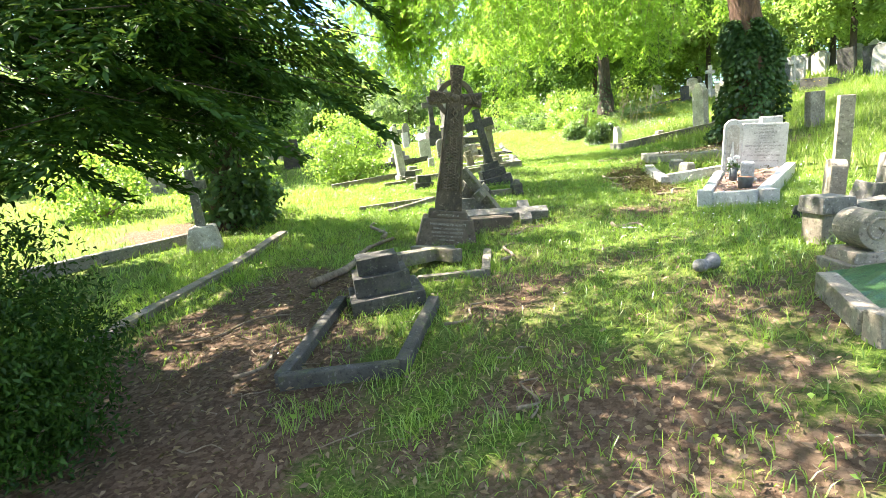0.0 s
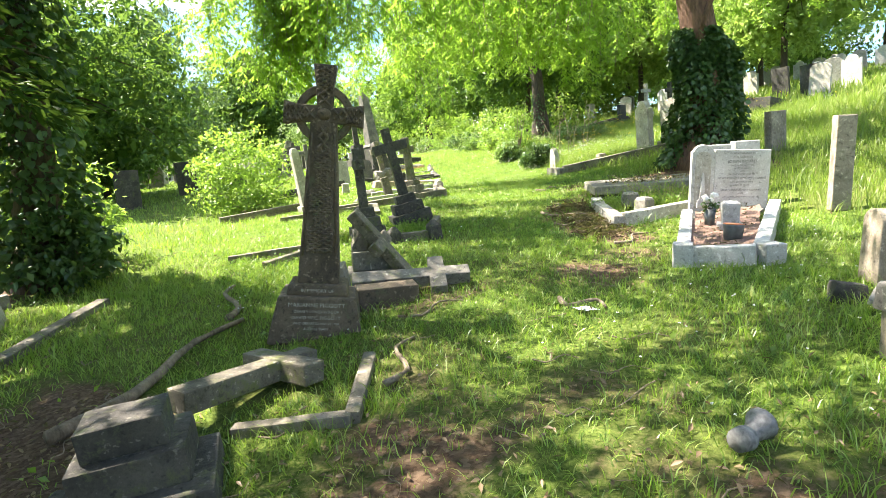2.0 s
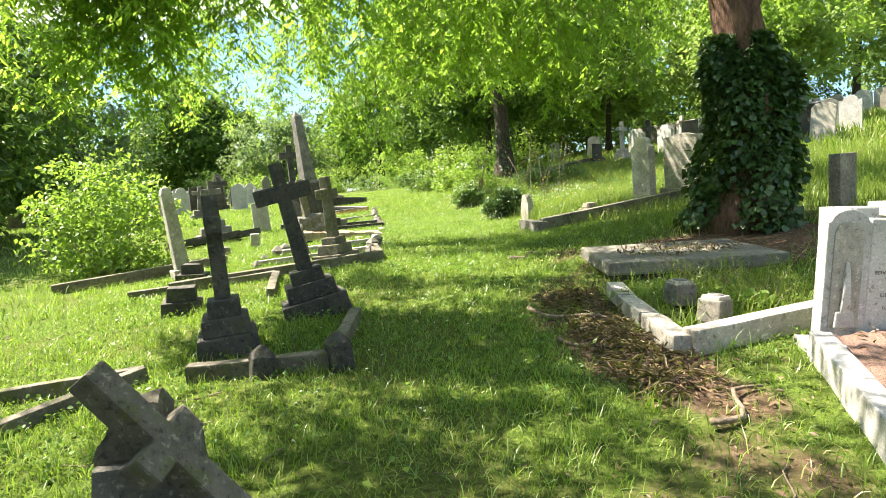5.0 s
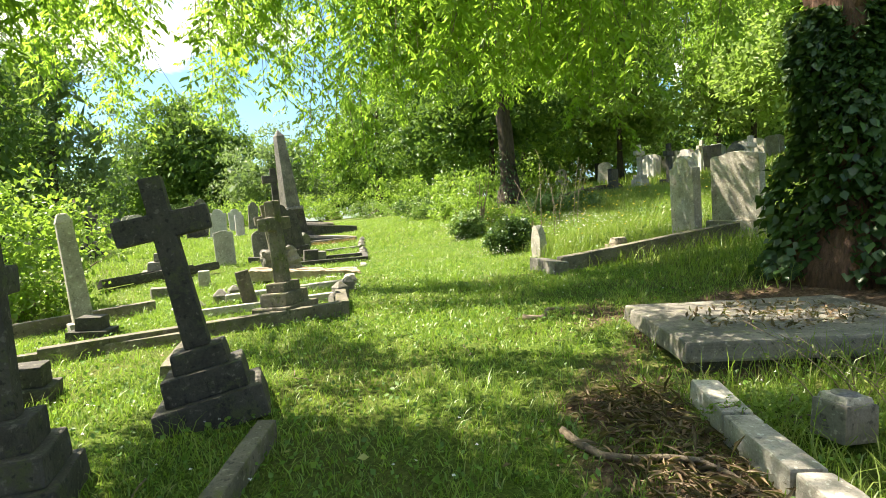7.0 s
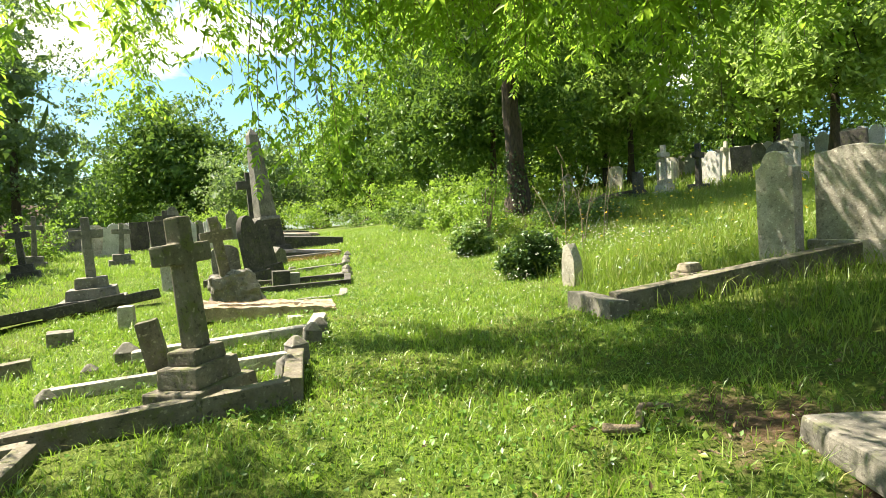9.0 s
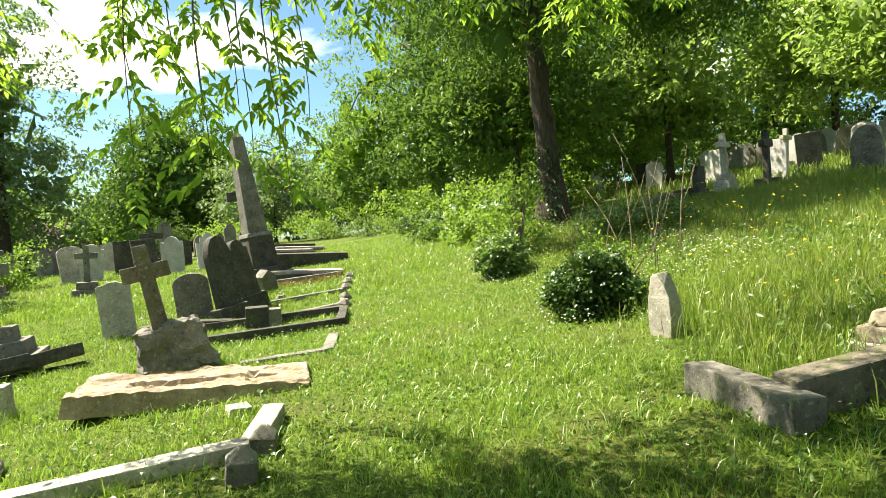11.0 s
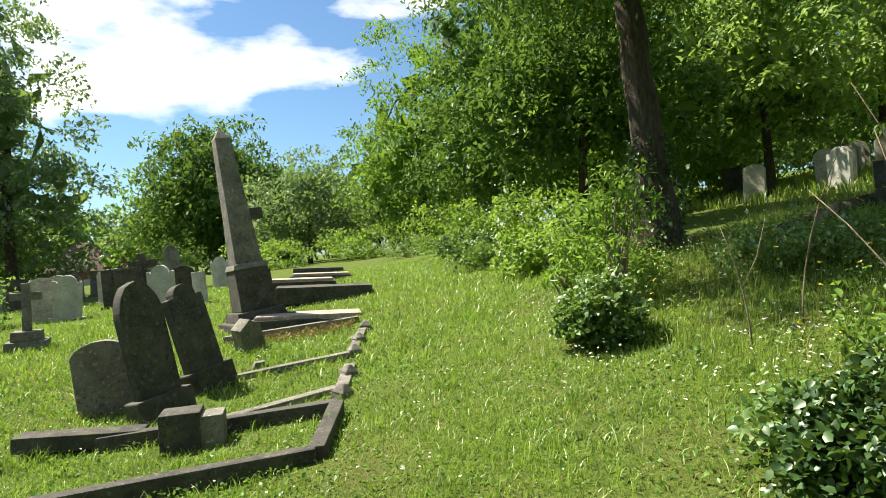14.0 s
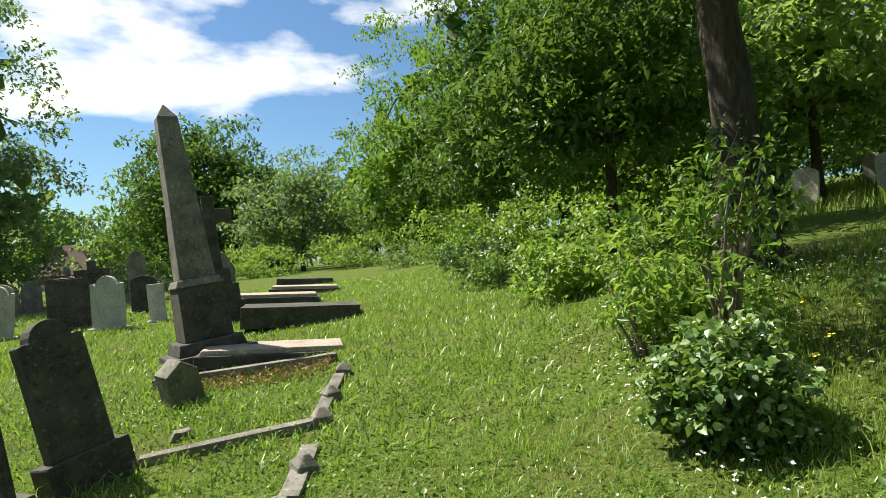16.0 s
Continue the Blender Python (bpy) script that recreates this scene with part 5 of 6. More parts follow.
def weeping_strands():
    """Long twigs that hang from the tree, set with paired leaflets."""
    at, way, size, chunks = [], [], [], []
    def strand(sx, sy, ztop, zlow, leaf, dense, loose=0.3):
        n = max(4, int((ztop - zlow) / 0.16))
        sway = RNG.normal(0, loose, 2)
        pts = []
        for i in range(n + 1):
            f = i / n
            pts.append(np.array([sx + sway[0] * f * f + 0.03 * math.sin(6 * f + sx), sy + sway[1] * f * f, ztop + (zlow - ztop) * f]))
        chunks.append(tube(pts, [0.006 - 0.004 * i / n for i in range(n + 1)], 4))
        for i in range(n):
            for _ in range(dense):
                a = RNG.uniform(0, 2 * math.pi)
                c = pts[i] + (pts[i + 1] - pts[i]) * RNG.uniform()
                out = np.array([math.cos(a), math.sin(a), -0.75])
                out /= np.linalg.norm(out)
                reach = leaf * RNG.uniform(2.4, 3.6)
                side = np.array([-math.sin(a), math.cos(a), 0.0])
                for q in range(5):
                    for s in (-1, 1):
                        at.append(c + out * reach * (q + 0.6) / 5)
                        way.append(out * 0.8 + side * s * 1.0 + np.array([0, 0, -0.35]))
                        size.append(leaf * RNG.uniform(0.75, 1.15))
                at.append(c + out * reach)
                way.append(out * 1.5)
                size.append(leaf * 1.1)
    # over the path and the west side
    for k in range(170):
        cx = RNG.uniform(-1.2, 4.6)
        cy = RNG.uniform(10.6, 16.4 if cx < 1.3 else 15.1)
        if (cx < 0.9 and cy > 12.0 and RNG.uniform() < 0.85) or (cy < 14.2 and wavy(cx, cy, 1.5, 2.6) < (-0.15 if cx < 1.8 else -0.3)):
            continue
        g = float(height(cx, cy))
        lowest = 1.55 + 0.55 * (1 + wavy(cx, cy, 1.9, 0.7)) + (0.45 if 1.5 < cx < 3.6 else 0)
        for _ in range(3):
            strand(cx + RNG.normal(0, 0.16), cy + RNG.normal(0, 0.16), g + RNG.uniform(3.9, 5.6), g + lowest + RNG.uniform(0, 0.8), 0.08, 2)
    # the western fringe, towards the crosses
    for k in range(32):
        cx, cy = RNG.uniform(-1.9, 1.0), RNG.uniform(9.7, 12.0)
        if wavy(cx, cy, 2.1, 1.3) < -0.25:
            continue
        g = float(height(cx, cy))
        for _ in range(3):
            strand(cx + RNG.normal(0, 0.14), cy + RNG.normal(0, 0.14), g + RNG.uniform(4.2, 5.6), g + 2.45 + RNG.uniform(0, 1.0), 0.075, 2)
    # round the rest of the crown
    for k in range(90):
        a, r = RNG.uniform(-0.9, 2.6), RNG.uniform(2.6, 5.4)
        cx, cy = 6.2 + r * math.cos(a), 12.6 + r * 0.85 * math.sin(a)
        g = float(height(cx, cy))
        for _ in range(2):
            strand(cx + RNG.normal(0, 0.2), cy + RNG.normal(0, 0.2), g + RNG.uniform(5.0, 6.6), g + RNG.uniform(2.5, 3.6), 0.08, 2)
    coarse = len(at)
    # the sprig that dips low beside the path
    for dx, dy, low in ((0, 0, 2.42), (-0.13, 0.1, 2.72), (-0.3, -0.05, 2.55), (0.16, 0.2, 2.95), (-0.5, 0.15, 2.8), (-0.15, -0.2, 2.95), (-0.62, 0.0, 2.6), (-0.75, 0.2, 2.85), (0.02, 0.35, 2.85), (-0.4, 0.4, 2.95)):
        strand(2.1 + dx, 15.3 + dy, 4.4, low + 0.1, 0.085, 1, 0.05)
    e = new("weeping_branches")
    vv, ff = join(chunks)
    mesh_object("twig_work", [Vector(q) for q in vv], ff, TWIG, e, "thin hanging twigs", True)
    leaves("foliage", at[:coarse], np.array(size[:coarse]), ASH, e, 0.1, 0.36, way[:coarse])
    leaves("foliage", at[coarse:], np.array(size[coarse:]), ASH, e, 0.1, 0.38, way[coarse:], fine=True)
    return tagged(e, "bright green leafy twigs hanging from a weeping tree", "branch", kind="stuff")


weeping_strands()

# the dark tree by the path's bend and its neighbours
dark = tree("broadleaf_tree", 6.65, 23.8, [(-0.1, 0, 1.6), (-0.25, 0.1, 3.6), (-0.5, 0.1, 6.5), (-0.7, 0.2, 8.5)], 0.26,
            [(-0.4, 0.3, 7.6, 4.4, 4.2, 2.6), (-1.8, -0.5, 5.0, 2.5, 2.3, 1.0), (2.2, -1.5, 5.2, 3.0, 2.6, 1.3), (0.2, 2.6, 5.4, 3.2, 2.4, 1.6), (3.5, 1.5, 6.0, 3.0, 3.0, 1.9), (4.6, -2.2, 6.0, 2.2, 2.0, 1.1), (-1.7, -1.3, 3.7, 1.7, 1.5, 0.8), (1.7, -1.7, 3.9, 2.2, 1.7, 0.8)],
            DARK_LEAF, 1150, 50, 0.36, 0.125, "dark-leaved tree with a slender trunk beside the path", BARK, 18, 0.3, 0.5, 0.42, core=0.55)
ivy_on(dark, [(0, 0, 0.0), (-0.06, 0, 0.9), (-0.1, 0, 1.6)], [0.36, 0.31, 0.25], 900, 0.06)
shrub("bramble_thicket", 5.5, 22.9, 1.3, 1.2, 0.6, WOOD_LEAF, 2600, 0.075, "tangled thicket of saplings and brambles round a trunk", 0.16)
shrub("bramble_thicket", 5.2, 25.8, 1.2, 1.6, 0.8, SHRUB_LEAF, 2000, 0.11, "leafy saplings at the path's edge", 0.16)
shrub("elder_sapling", 5.35, 22.1, 0.9, 0.8, 1.75, WOOD_LEAF, 900, 0.11, "young sapling with bare arching stems before a trunk", 0.12, "sapling", 12, 0.4)
shrub("elder_sapling", 4.95, 22.6, 0.7, 0.7, 1.3, SHRUB_LEAF, 600, 0.1, "thin leafy sapling at the path's edge", 0.12, "sapling", 8, 0.4)
shrub("bramble_thicket", 7.3, 21.6, 2.0, 1.6, 0.42, IVY_PALE, 3000, 0.07, "low brambles under the dark tree", 0.14)

# ivy mounds by the path
shrub("ivy_mound", 4.9, 17.95, 0.86, 0.8, 0.62, IVY, 9500, 0.05, "round mound of dark glossy ivy beside the path", 0.07, "ivy", 5, 0.8, fine=True)
shrub("ivy_mound", 4.78, 21.2, 0.78, 0.76, 0.68, IVY_PALE, 6800, 0.056, "round ball of pale variegated ivy beside the path", 0.06, "ivy", 5, 0.8, fine=True)
shrub("ivy_mound", 5.35, 18.3, 0.7, 0.7, 0.85, WOOD_LEAF, 500, 0.055, "upright leafy weeds behind an ivy mound", 0.12, "weeds", 8, 0.6, fine=True)
shrub("bindweed_clump", 5.1, 18.4, 0.9, 1.2, 0.32, IVY_PALE, 3400, 0.055, "clump of broad-leaved bindweed at the path's edge", 0.1, "weeds", 6, 0.85, fine=True)
for sx, sy, w, h, lf in ((5.0, 29.0, 1.6, 0.7, IVY_PALE), (5.0, 32.0, 2.0, 0.8, IVY), (5.4, 35.5, 2.4, 0.9, IVY_PALE), (4.8, 39.0, 2.4, 1.0, WOOD_LEAF), (3.4, 43.0, 3.0, 1.1, IVY_PALE), (7.0, 28.0, 2.4, 1.2, WOOD_LEAF)):
    shrub("ivy_mound", sx, sy, w, w, h, lf, 1700, 0.1, "low spreading ivy along the far path", 0.12, "ivy", 4, 0.8)
shrub("leafy_shrub", -2.7, 16.3, 2.3, 2.2, 2.1, SHRUB_LEAF, 6200, 0.1, "bright yellow-green shrub behind the leaning pier", 0.16)
shrub("leafy_shrub", -4.2, 11.0, 1.8, 1.6, 1.7, SHRUB_LEAF, 3000, 0.11, "yellow-green saplings round the yew's foot", 0.18)
shrub("leafy_shrub", -3.3, 9.4, 1.1, 1.0, 0.9, IVY, 1800, 0.12, "dark broad-leaved undergrowth at the yew's foot", 0.14)
shrub("leafy_shrub", -7.6, 12.5, 2.6, 2.4, 2.0, SHRUB_LEAF, 3400, 0.12, "sunlit shrub down the slope", 0.2)
shrub("round_bush", -5.3, 37.5, 2.6, 2.6, 2.1, DARK_LEAF, 3400, 0.11, "clipped round evergreen bush among the graves", 0.14)
shrub("round_bush", -7.0, 30.0, 2.0, 2.0, 1.5, WOOD_LEAF, 1800, 0.12, "green bush among the lower graves", 0.16)
shrub("leafy_shrub", -9.5, 19.5, 3.6, 3.0, 2.4, WOOD_LEAF, 3000, 0.14, "broad green shrub down the slope", 0.24)

# woodland all round
for x, y, h, r, leaf, label, size, clumps in (
        (5.0, 55.0, 16.0, 5.6, WOOD_LEAF, "tall bright-leaved tree at the end of the path", 0.26, 330), (9.5, 47.0, 15.5, 5.4, DARK_LEAF, "full leafy tree beyond the path", 0.26, 330),
        (11.5, 37.5, 13.0, 4.8, WOOD_LEAF, "leafy tree at the wood's edge", 0.24, 320), (1.5, 66.0, 11.0, 5.5, DARK_LEAF, "dark tree at the far wood's edge", 0.3, 220),
        (-3.5, 60.0, 8.5, 4.5, GREY_LEAF, "greyish willow-like tree far down the path", 0.26, 220), (-13.0, 72.0, 13.5, 8.0, DARK_LEAF, "broad dark round-headed tree in the distance", 0.42, 560),
        (-12.8, 41.0, 13.5, 3.7, GREY_LEAF, "tall tree with greyish foliage down the slope", 0.2, 420), (-20.0, 46.0, 9.0, 5.0, DARK_LEAF, "dark tree down the slope", 0.3, 200),
        (-9.5, 24.5, 8.0, 3.6, DARK_LEAF, "mid-green tree below the lawn", 0.22, 280), (-14.5, 24.0, 9.0, 4.5, GREY_LEAF, "hazy green tree below the graves", 0.24, 240),
        (-8.2, 19.4, 6.5, 2.4, DARK_LEAF, "young tree at the lawn's lower edge", 0.18, 260), (-21.0, 17.0, 8.0, 4.0, WOOD_LEAF, "leafy tree down the slope", 0.24, 220),
        # These two, and those at (20, -4) and (9, -9), are unseen, added for shade.
        (-15.0, 4.0, 9.0, 4.5, DARK_LEAF, "dark tree down the slope", 0.28, 150), (-8.0, -3.0, 9.0, 4.0, DARK_LEAF, "unseen dark tree added by the start of the path", 0.28, 150),
        # HILL_LEAF trees carry the far wood's haze and sunlight in their colour.
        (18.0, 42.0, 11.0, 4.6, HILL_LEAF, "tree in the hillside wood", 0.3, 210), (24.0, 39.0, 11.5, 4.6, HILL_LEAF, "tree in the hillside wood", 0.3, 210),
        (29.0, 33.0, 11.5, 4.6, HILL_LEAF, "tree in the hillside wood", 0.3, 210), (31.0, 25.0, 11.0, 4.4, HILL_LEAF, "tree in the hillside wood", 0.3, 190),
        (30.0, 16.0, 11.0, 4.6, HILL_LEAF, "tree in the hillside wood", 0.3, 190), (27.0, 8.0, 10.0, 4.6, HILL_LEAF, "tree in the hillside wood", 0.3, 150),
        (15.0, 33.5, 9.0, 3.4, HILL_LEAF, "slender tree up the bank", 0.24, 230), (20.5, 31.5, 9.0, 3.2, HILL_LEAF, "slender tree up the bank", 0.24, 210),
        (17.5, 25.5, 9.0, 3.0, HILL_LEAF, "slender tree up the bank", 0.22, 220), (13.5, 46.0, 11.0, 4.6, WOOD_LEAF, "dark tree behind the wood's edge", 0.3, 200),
        (8.0, 31.0, 8.5, 3.0, DARK_LEAF, "dark tree crowding the path's edge", 0.2, 280), (20.0, -4.0, 10.0, 4.5, DARK_LEAF, "unseen dark tree added behind the start", 0.3, 120),
        (9.0, -9.0, 9.5, 4.2, DARK_LEAF, "unseen dark tree added behind the start", 0.3, 120), (-30.0, 62.0, 11.0, 6.5, DARK_LEAF, "distant dark leafy tree", 0.36, 170), (-26.0, 30.0, 10.0, 5.5, WOOD_LEAF, "distant leafy tree below the graves", 0.32, 170)):
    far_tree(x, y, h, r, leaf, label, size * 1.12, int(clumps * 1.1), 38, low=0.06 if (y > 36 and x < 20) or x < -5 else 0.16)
for k in range(26):
    a = k / 26
    far_tree(-60 + 135 * a + RNG.uniform(-3, 3), 95 - 45 * a * a + RNG.uniform(-6, 10), RNG.uniform(9, 13), RNG.uniform(5, 7), (DARK_LEAF, WOOD_LEAF, GREY_LEAF)[k % 3], "distant woodland tree on the skyline", 0.7, 70, 26, low=0.0, limbs=2)

# undergrowth along the wood's edge
for x, y, w, h in ((7.5, 40.0, 4.5, 2.2), (6.0, 47.0, 5.0, 2.4), (1.0, 52.0, 6.0, 2.2), (10.0, 34.0, 4.0, 2.0), (-5.0, 52.0, 5.0, 2.0), (15.0, 38.5, 5.0, 2.0), (21.0, 37.5, 5.0, 2.0), (27.0, 34.5, 5.0, 2.2), (31.0, 29.0, 5.0, 2.2), (32.0, 20.0, 5.0, 2.4), (31.0, 11.0, 5.0, 2.4), (-11.0, 30.0, 5.0, 2.2), (-18.0, 22.0, 5.0, 2.0), (-20.0, 10.0, 4.5, 2.0)):
    shrub("undergrowth", x, y, w, w * 0.8, h, (WOOD_LEAF, DARK_LEAF, SHRUB_LEAF)[int(x + y) % 3], 2600, 0.2, "tangled green undergrowth at the wood's edge", 0.3)

# ---- far graves ----
LOOKS = (("round", PALE_STONE, "pale round-topped headstone among far graves"), ("gothic", GREY_STONE, "grey pointed headstone among far graves"), ("flat", DARK_STONE, "dark square headstone among far graves"), ("shoulder", WHITE_MARBLE, "white shouldered headstone among far graves"))
made = {}


def far_stone(x, y, kind, yaw):
    top, mat, label = LOOKS[kind]
    lean = RNG.uniform(-8, 4)
    if kind not in made:
        made[kind] = headstone(x, y, 0.6, 1.0, 0.12, top, mat, label, yaw, lean, 0, 0.14, 0, group="far gravestones")
    else:
        copy_thing(made[kind], Matrix.Translation((x, y, float(height(x, y)) - 0.08)) @ pose(0, 0, 0, 0, lean, 0) @ pose(0, 0, 0, 0, 0, yaw))


for k in range(44):
    far_stone(RNG.uniform(13, 27), RNG.uniform(16, 37), int(RNG.choice(4, p=(0.4, 0.2, 0.1, 0.3))), RNG.uniform(-75, -35))
for k in range(14):
    far_stone(19.0 + 0.5 * k, 36.0 - 0.7 * k, (0, 3)[k % 2], -55)
for k in range(34):
    far_stone(RNG.uniform(-12, -2.6), RNG.uniform(28, 46), int(RNG.choice(4, p=(0.25, 0.3, 0.3, 0.15))), RNG.uniform(0, 35))
for sx, sy, kind in ((-7.5, 19.0, 0), (-6.2, 18.4, 2), (-8.4, 16.6, 1), (-5.6, 21.5, 2)):
    far_stone(sx, sy, kind, 20)
for x, y, w, h, top, mat in ((-1.95, 30.6, 0.32, 0.75, "flat", WHITE_MARBLE), (-3.2, 33.0, 0.6, 0.9, "round", DARK_STONE), (-4.4, 35.6, 0.5, 1.6, "gothic", GREY_STONE), (-2.3, 36.5, 0.45, 1.3, "shoulder", GREY_STONE), (-5.5, 37.0, 0.55, 1.1, "round", PALE_STONE)):
    headstone(x, y, w, h, 0.12, top, mat, "weathered headstone standing beyond the obelisk", 18, RNG.uniform(-6, 2), 0, 0.12)
for x, y, hh, mat in ((-4.6, 24.0, 0.9, DARK_STONE), (-6.0, 27.5, 1.1, GREY_STONE), (-3.3, 26.0, 0.8, GREY_STONE), (13.0, 22.0, 0.9, PALE_STONE), (15.5, 28.0, 1.0, PALE_STONE)):
    stepped_cross(x, y, [(0.6, 0.2), (0.42, 0.16)], 0.13, 0.22, hh, mat, "stone cross on a stepped base among far graves", 20, RNG.uniform(-7, 3))
for x, y, yaw in ((-1.35, 18.7, 24), (-0.95, 18.95, 36), (-1.85, 18.45, 45)):
    e = thing("fallen_slab", x, y, yaw, -12, 5, 0.0, "dark broken stone bar heaped on the lawn", "gravestone")
    part("bar", block(1.0, 0.22, 0.14, (0, 0, 0.05), bevel=0.012, worn=0.006, cuts=3), DARK_STONE, e)


def house(x, y):
    e = thing("house", x, y, 20, 0, 0, 1.6, "distant brick house with a brown tiled hipped roof", "house")
    part("wall", block(9, 7, 3.2, (0, 0, 0), bevel=0, worn=0), BRICK, e)
    part("roof", block(9.8, 7.8, 3.4, (0, 0, 3.2), 0.35, 0.05, bevel=0, worn=0), ROOF_TILE, e)
    c = part("chimney", block(0.8, 0.8, 1.6, (2.0, 0, 5.6), bevel=0.02, worn=0), BRICK, e)
    for k in (-2.6, 0, 2.6):
        part("window", block(1.2, 0.06, 1.3, (k, -3.52, 1.0), bevel=0, worn=0), WHITE_MARBLE, e)


house(-33, 88)

# ---- grass, weeds, flowers and litter ----
def scatter(n, x0, x1, y0, y1, keep):
    x, y = RNG.uniform(x0, x1, n), RNG.uniform(y0, y1, n)
    ok = RNG.uniform(size=n) < keep(x, y)
    return x[ok], y[ok]


def stone_tree():
    """All the stonework near the path, to keep grass from growing through it."""
    stones = {m.name for m in (GREY_STONE, BROWN_STONE, SANDSTONE, DARK_STONE, PALE_STONE, WHITE_MARBLE, MOSSY_STONE, OCHRE_SLAB, PINK_GRANITE, GRAVEL, GREEN_BED)}
    bpy.context.view_layer.update()
    verts, faces = [], []
    for o in scene.objects:
        if o.type == "MESH" and o.data.materials and o.data.materials[0].name in stones and -6 < o.matrix_world.translation.x < 9 and o.matrix_world.translation.y < 34:
            n = len(verts)
            verts.extend(o.matrix_world @ v.co for v in o.data.vertices)
            faces.extend(tuple(i + n for i in p.vertices) for p in o.data.polygons)
    return BVHTree.FromPolygons(verts, faces)


STONES = stone_tree()


def clear(x, y):
    """Only the places where no stone stands on the ground."""
    z = height(x, y)
    down = Vector((0, 0, -1))
    ok = np.array([STONES.ray_cast(Vector((a, b, c + 0.45)), down, 0.44)[0] is None for a, b, c in zip(x, y, z)], bool)
    return x[ok], y[ok]


def walked(y):
    """Where the trodden line of the path lies."""
    return 0.3 + 2.6 * np.tanh(np.asarray(y) / 16)


def lawn(x, y):
    return (1 - bareness(x, y)) ** 1.4 * (0.55 + 0.45 * np.clip(0.5 + wavy(x, y, 1.7, 2.2), 0, 1))


x, y = scatter(150000, -3.6, 5.2, 0.35, 9.5, lambda x, y: lawn(x, y))
x, y = clear(x, y)
tagged(blades("short_grass", x, y, 0.035 + 0.06 * RNG.uniform(size=len(x)) * (1 + 0.6 * wavy(x, y, 2.3, 0.3)), 0.0065, GRASS, 1.5), "short shaded lawn grass", "grass", kind="stuff")
x, y = scatter(170000, -2.0, 5.6, 9.5, 22, lambda x, y: lawn(x, y))
x, y = clear(x, y)
tagged(blades("short_grass", x, y, 0.03 + 0.05 * RNG.uniform(size=len(x)) * (1 + 0.6 * wavy(x, y, 2.3, 0.3)), 0.007, GRASS, 1.5), "short sunlit lawn grass", "grass", kind="stuff")
x, y = scatter(60000, -4.0, 6.0, 22, 38, lambda x, y: lawn(x, y))
x, y = clear(x, y)
tagged(blades("short_grass", x, y, 0.05 + 0.07 * RNG.uniform(size=len(x)), 0.016, GRASS, 1.3), "short lawn grass", "grass", kind="stuff")
x, y = scatter(60000, -14, -2.0, 4, 36, lambda x, y: lawn(x, y) * np.clip((x + 14) / 6, 0, 1))
x, y = clear(x, y)
tagged(blades("rough_grass", x, y, 0.06 + 0.1 * RNG.uniform(size=len(x)), 0.014, GRASS, 1.2), "rough grass among the lower graves", "grass", kind="stuff")
# tufts
tx, ty = scatter(2300, -3.2, 4.6, 0.8, 24, lambda x, y: 0.75 * lawn(x, y) * (np.abs(x - walked(y)) > 0.45))
gx = np.repeat(tx, 26) + RNG.normal(0, 0.05, len(tx) * 26)
gy = np.repeat(ty, 26) + RNG.normal(0, 0.05, len(tx) * 26)
gx, gy = clear(gx, gy)
tagged(blades("grass_tufts", gx, gy, RNG.uniform(0.06, 0.17, len(gx)), 0.0055, GRASS, 1.2), "longer tufts of grass", "grass", kind="stuff")
# meadow on the bank
x, y = scatter(76000, 4.7, 13, 14.9, 24, lambda x, y: np.clip(1.3 - 0.08 * (x - 5), 0.2, 1) * np.clip((x - 4.6 - 0.25 * np.abs(np.sin(y))) * 2, 0, 1))
x, y = clear(x, y)
tagged(blades("meadow_grass", x, y, RNG.uniform(0.12, 0.5, len(x)) * np.where((y > 17.6) & (x < 8), 0.36, 0.7), 0.007, LONG_GRASS, 0.8), "long flowering meadow grass on the bank", "grass", kind="stuff")
x, y = scatter(52000, 4.6, 15, 4.5, 15, lambda x, y: np.clip((x - 4.9) * 0.9, 0, 1) * np.clip((15 - x) / 4, 0, 1) * np.clip((y - 4.5) / 2, 0, 1) * (1 - bareness(x, y)))
x, y = clear(x, y)
tagged(blades("meadow_grass", x, y, RNG.uniform(0.08, 0.3, len(x)), 0.008, LONG_GRASS, 1.0), "long grass round the eastern graves", "grass", kind="stuff")
x, y = scatter(22000, 12, 30, 14, 40, lambda x, y: 1.0 + 0 * x)
tagged(blades("meadow_grass", x, y, RNG.uniform(0.15, 0.45, len(x)), 0.03, LONG_GRASS, 0.7), "long grass high on the bank", "grass", kind="stuff")
x, y = scatter(1700, 3.6, 4.9, 9.0, 10.6, lambda x, y: 0.35 + 0.5 * (x > 4.15))
x, y = clear(x, y)
tagged(blades("dry_grass", x, y, RNG.uniform(0.06, 0.34, len(x)), 0.006, LONG_GRASS, 1.1), "tall half-dry grass in the vase plot", "grass", kind="stuff")


def flowers(name, x, y, tall, size, material, label):
    z = height(x, y) + tall
    n = len(x)
    ob = leaves(name, np.repeat(np.stack([x, y, z], 1), 5, 0), size, material, None, -0.1, 0.8, np.stack([np.cos(np.arange(5 * n) * 1.257), np.sin(np.arange(5 * n) * 1.257), np.full(5 * n, 0.25)], 1), label)
    return tagged(ob, "", "flowers", kind="stuff")


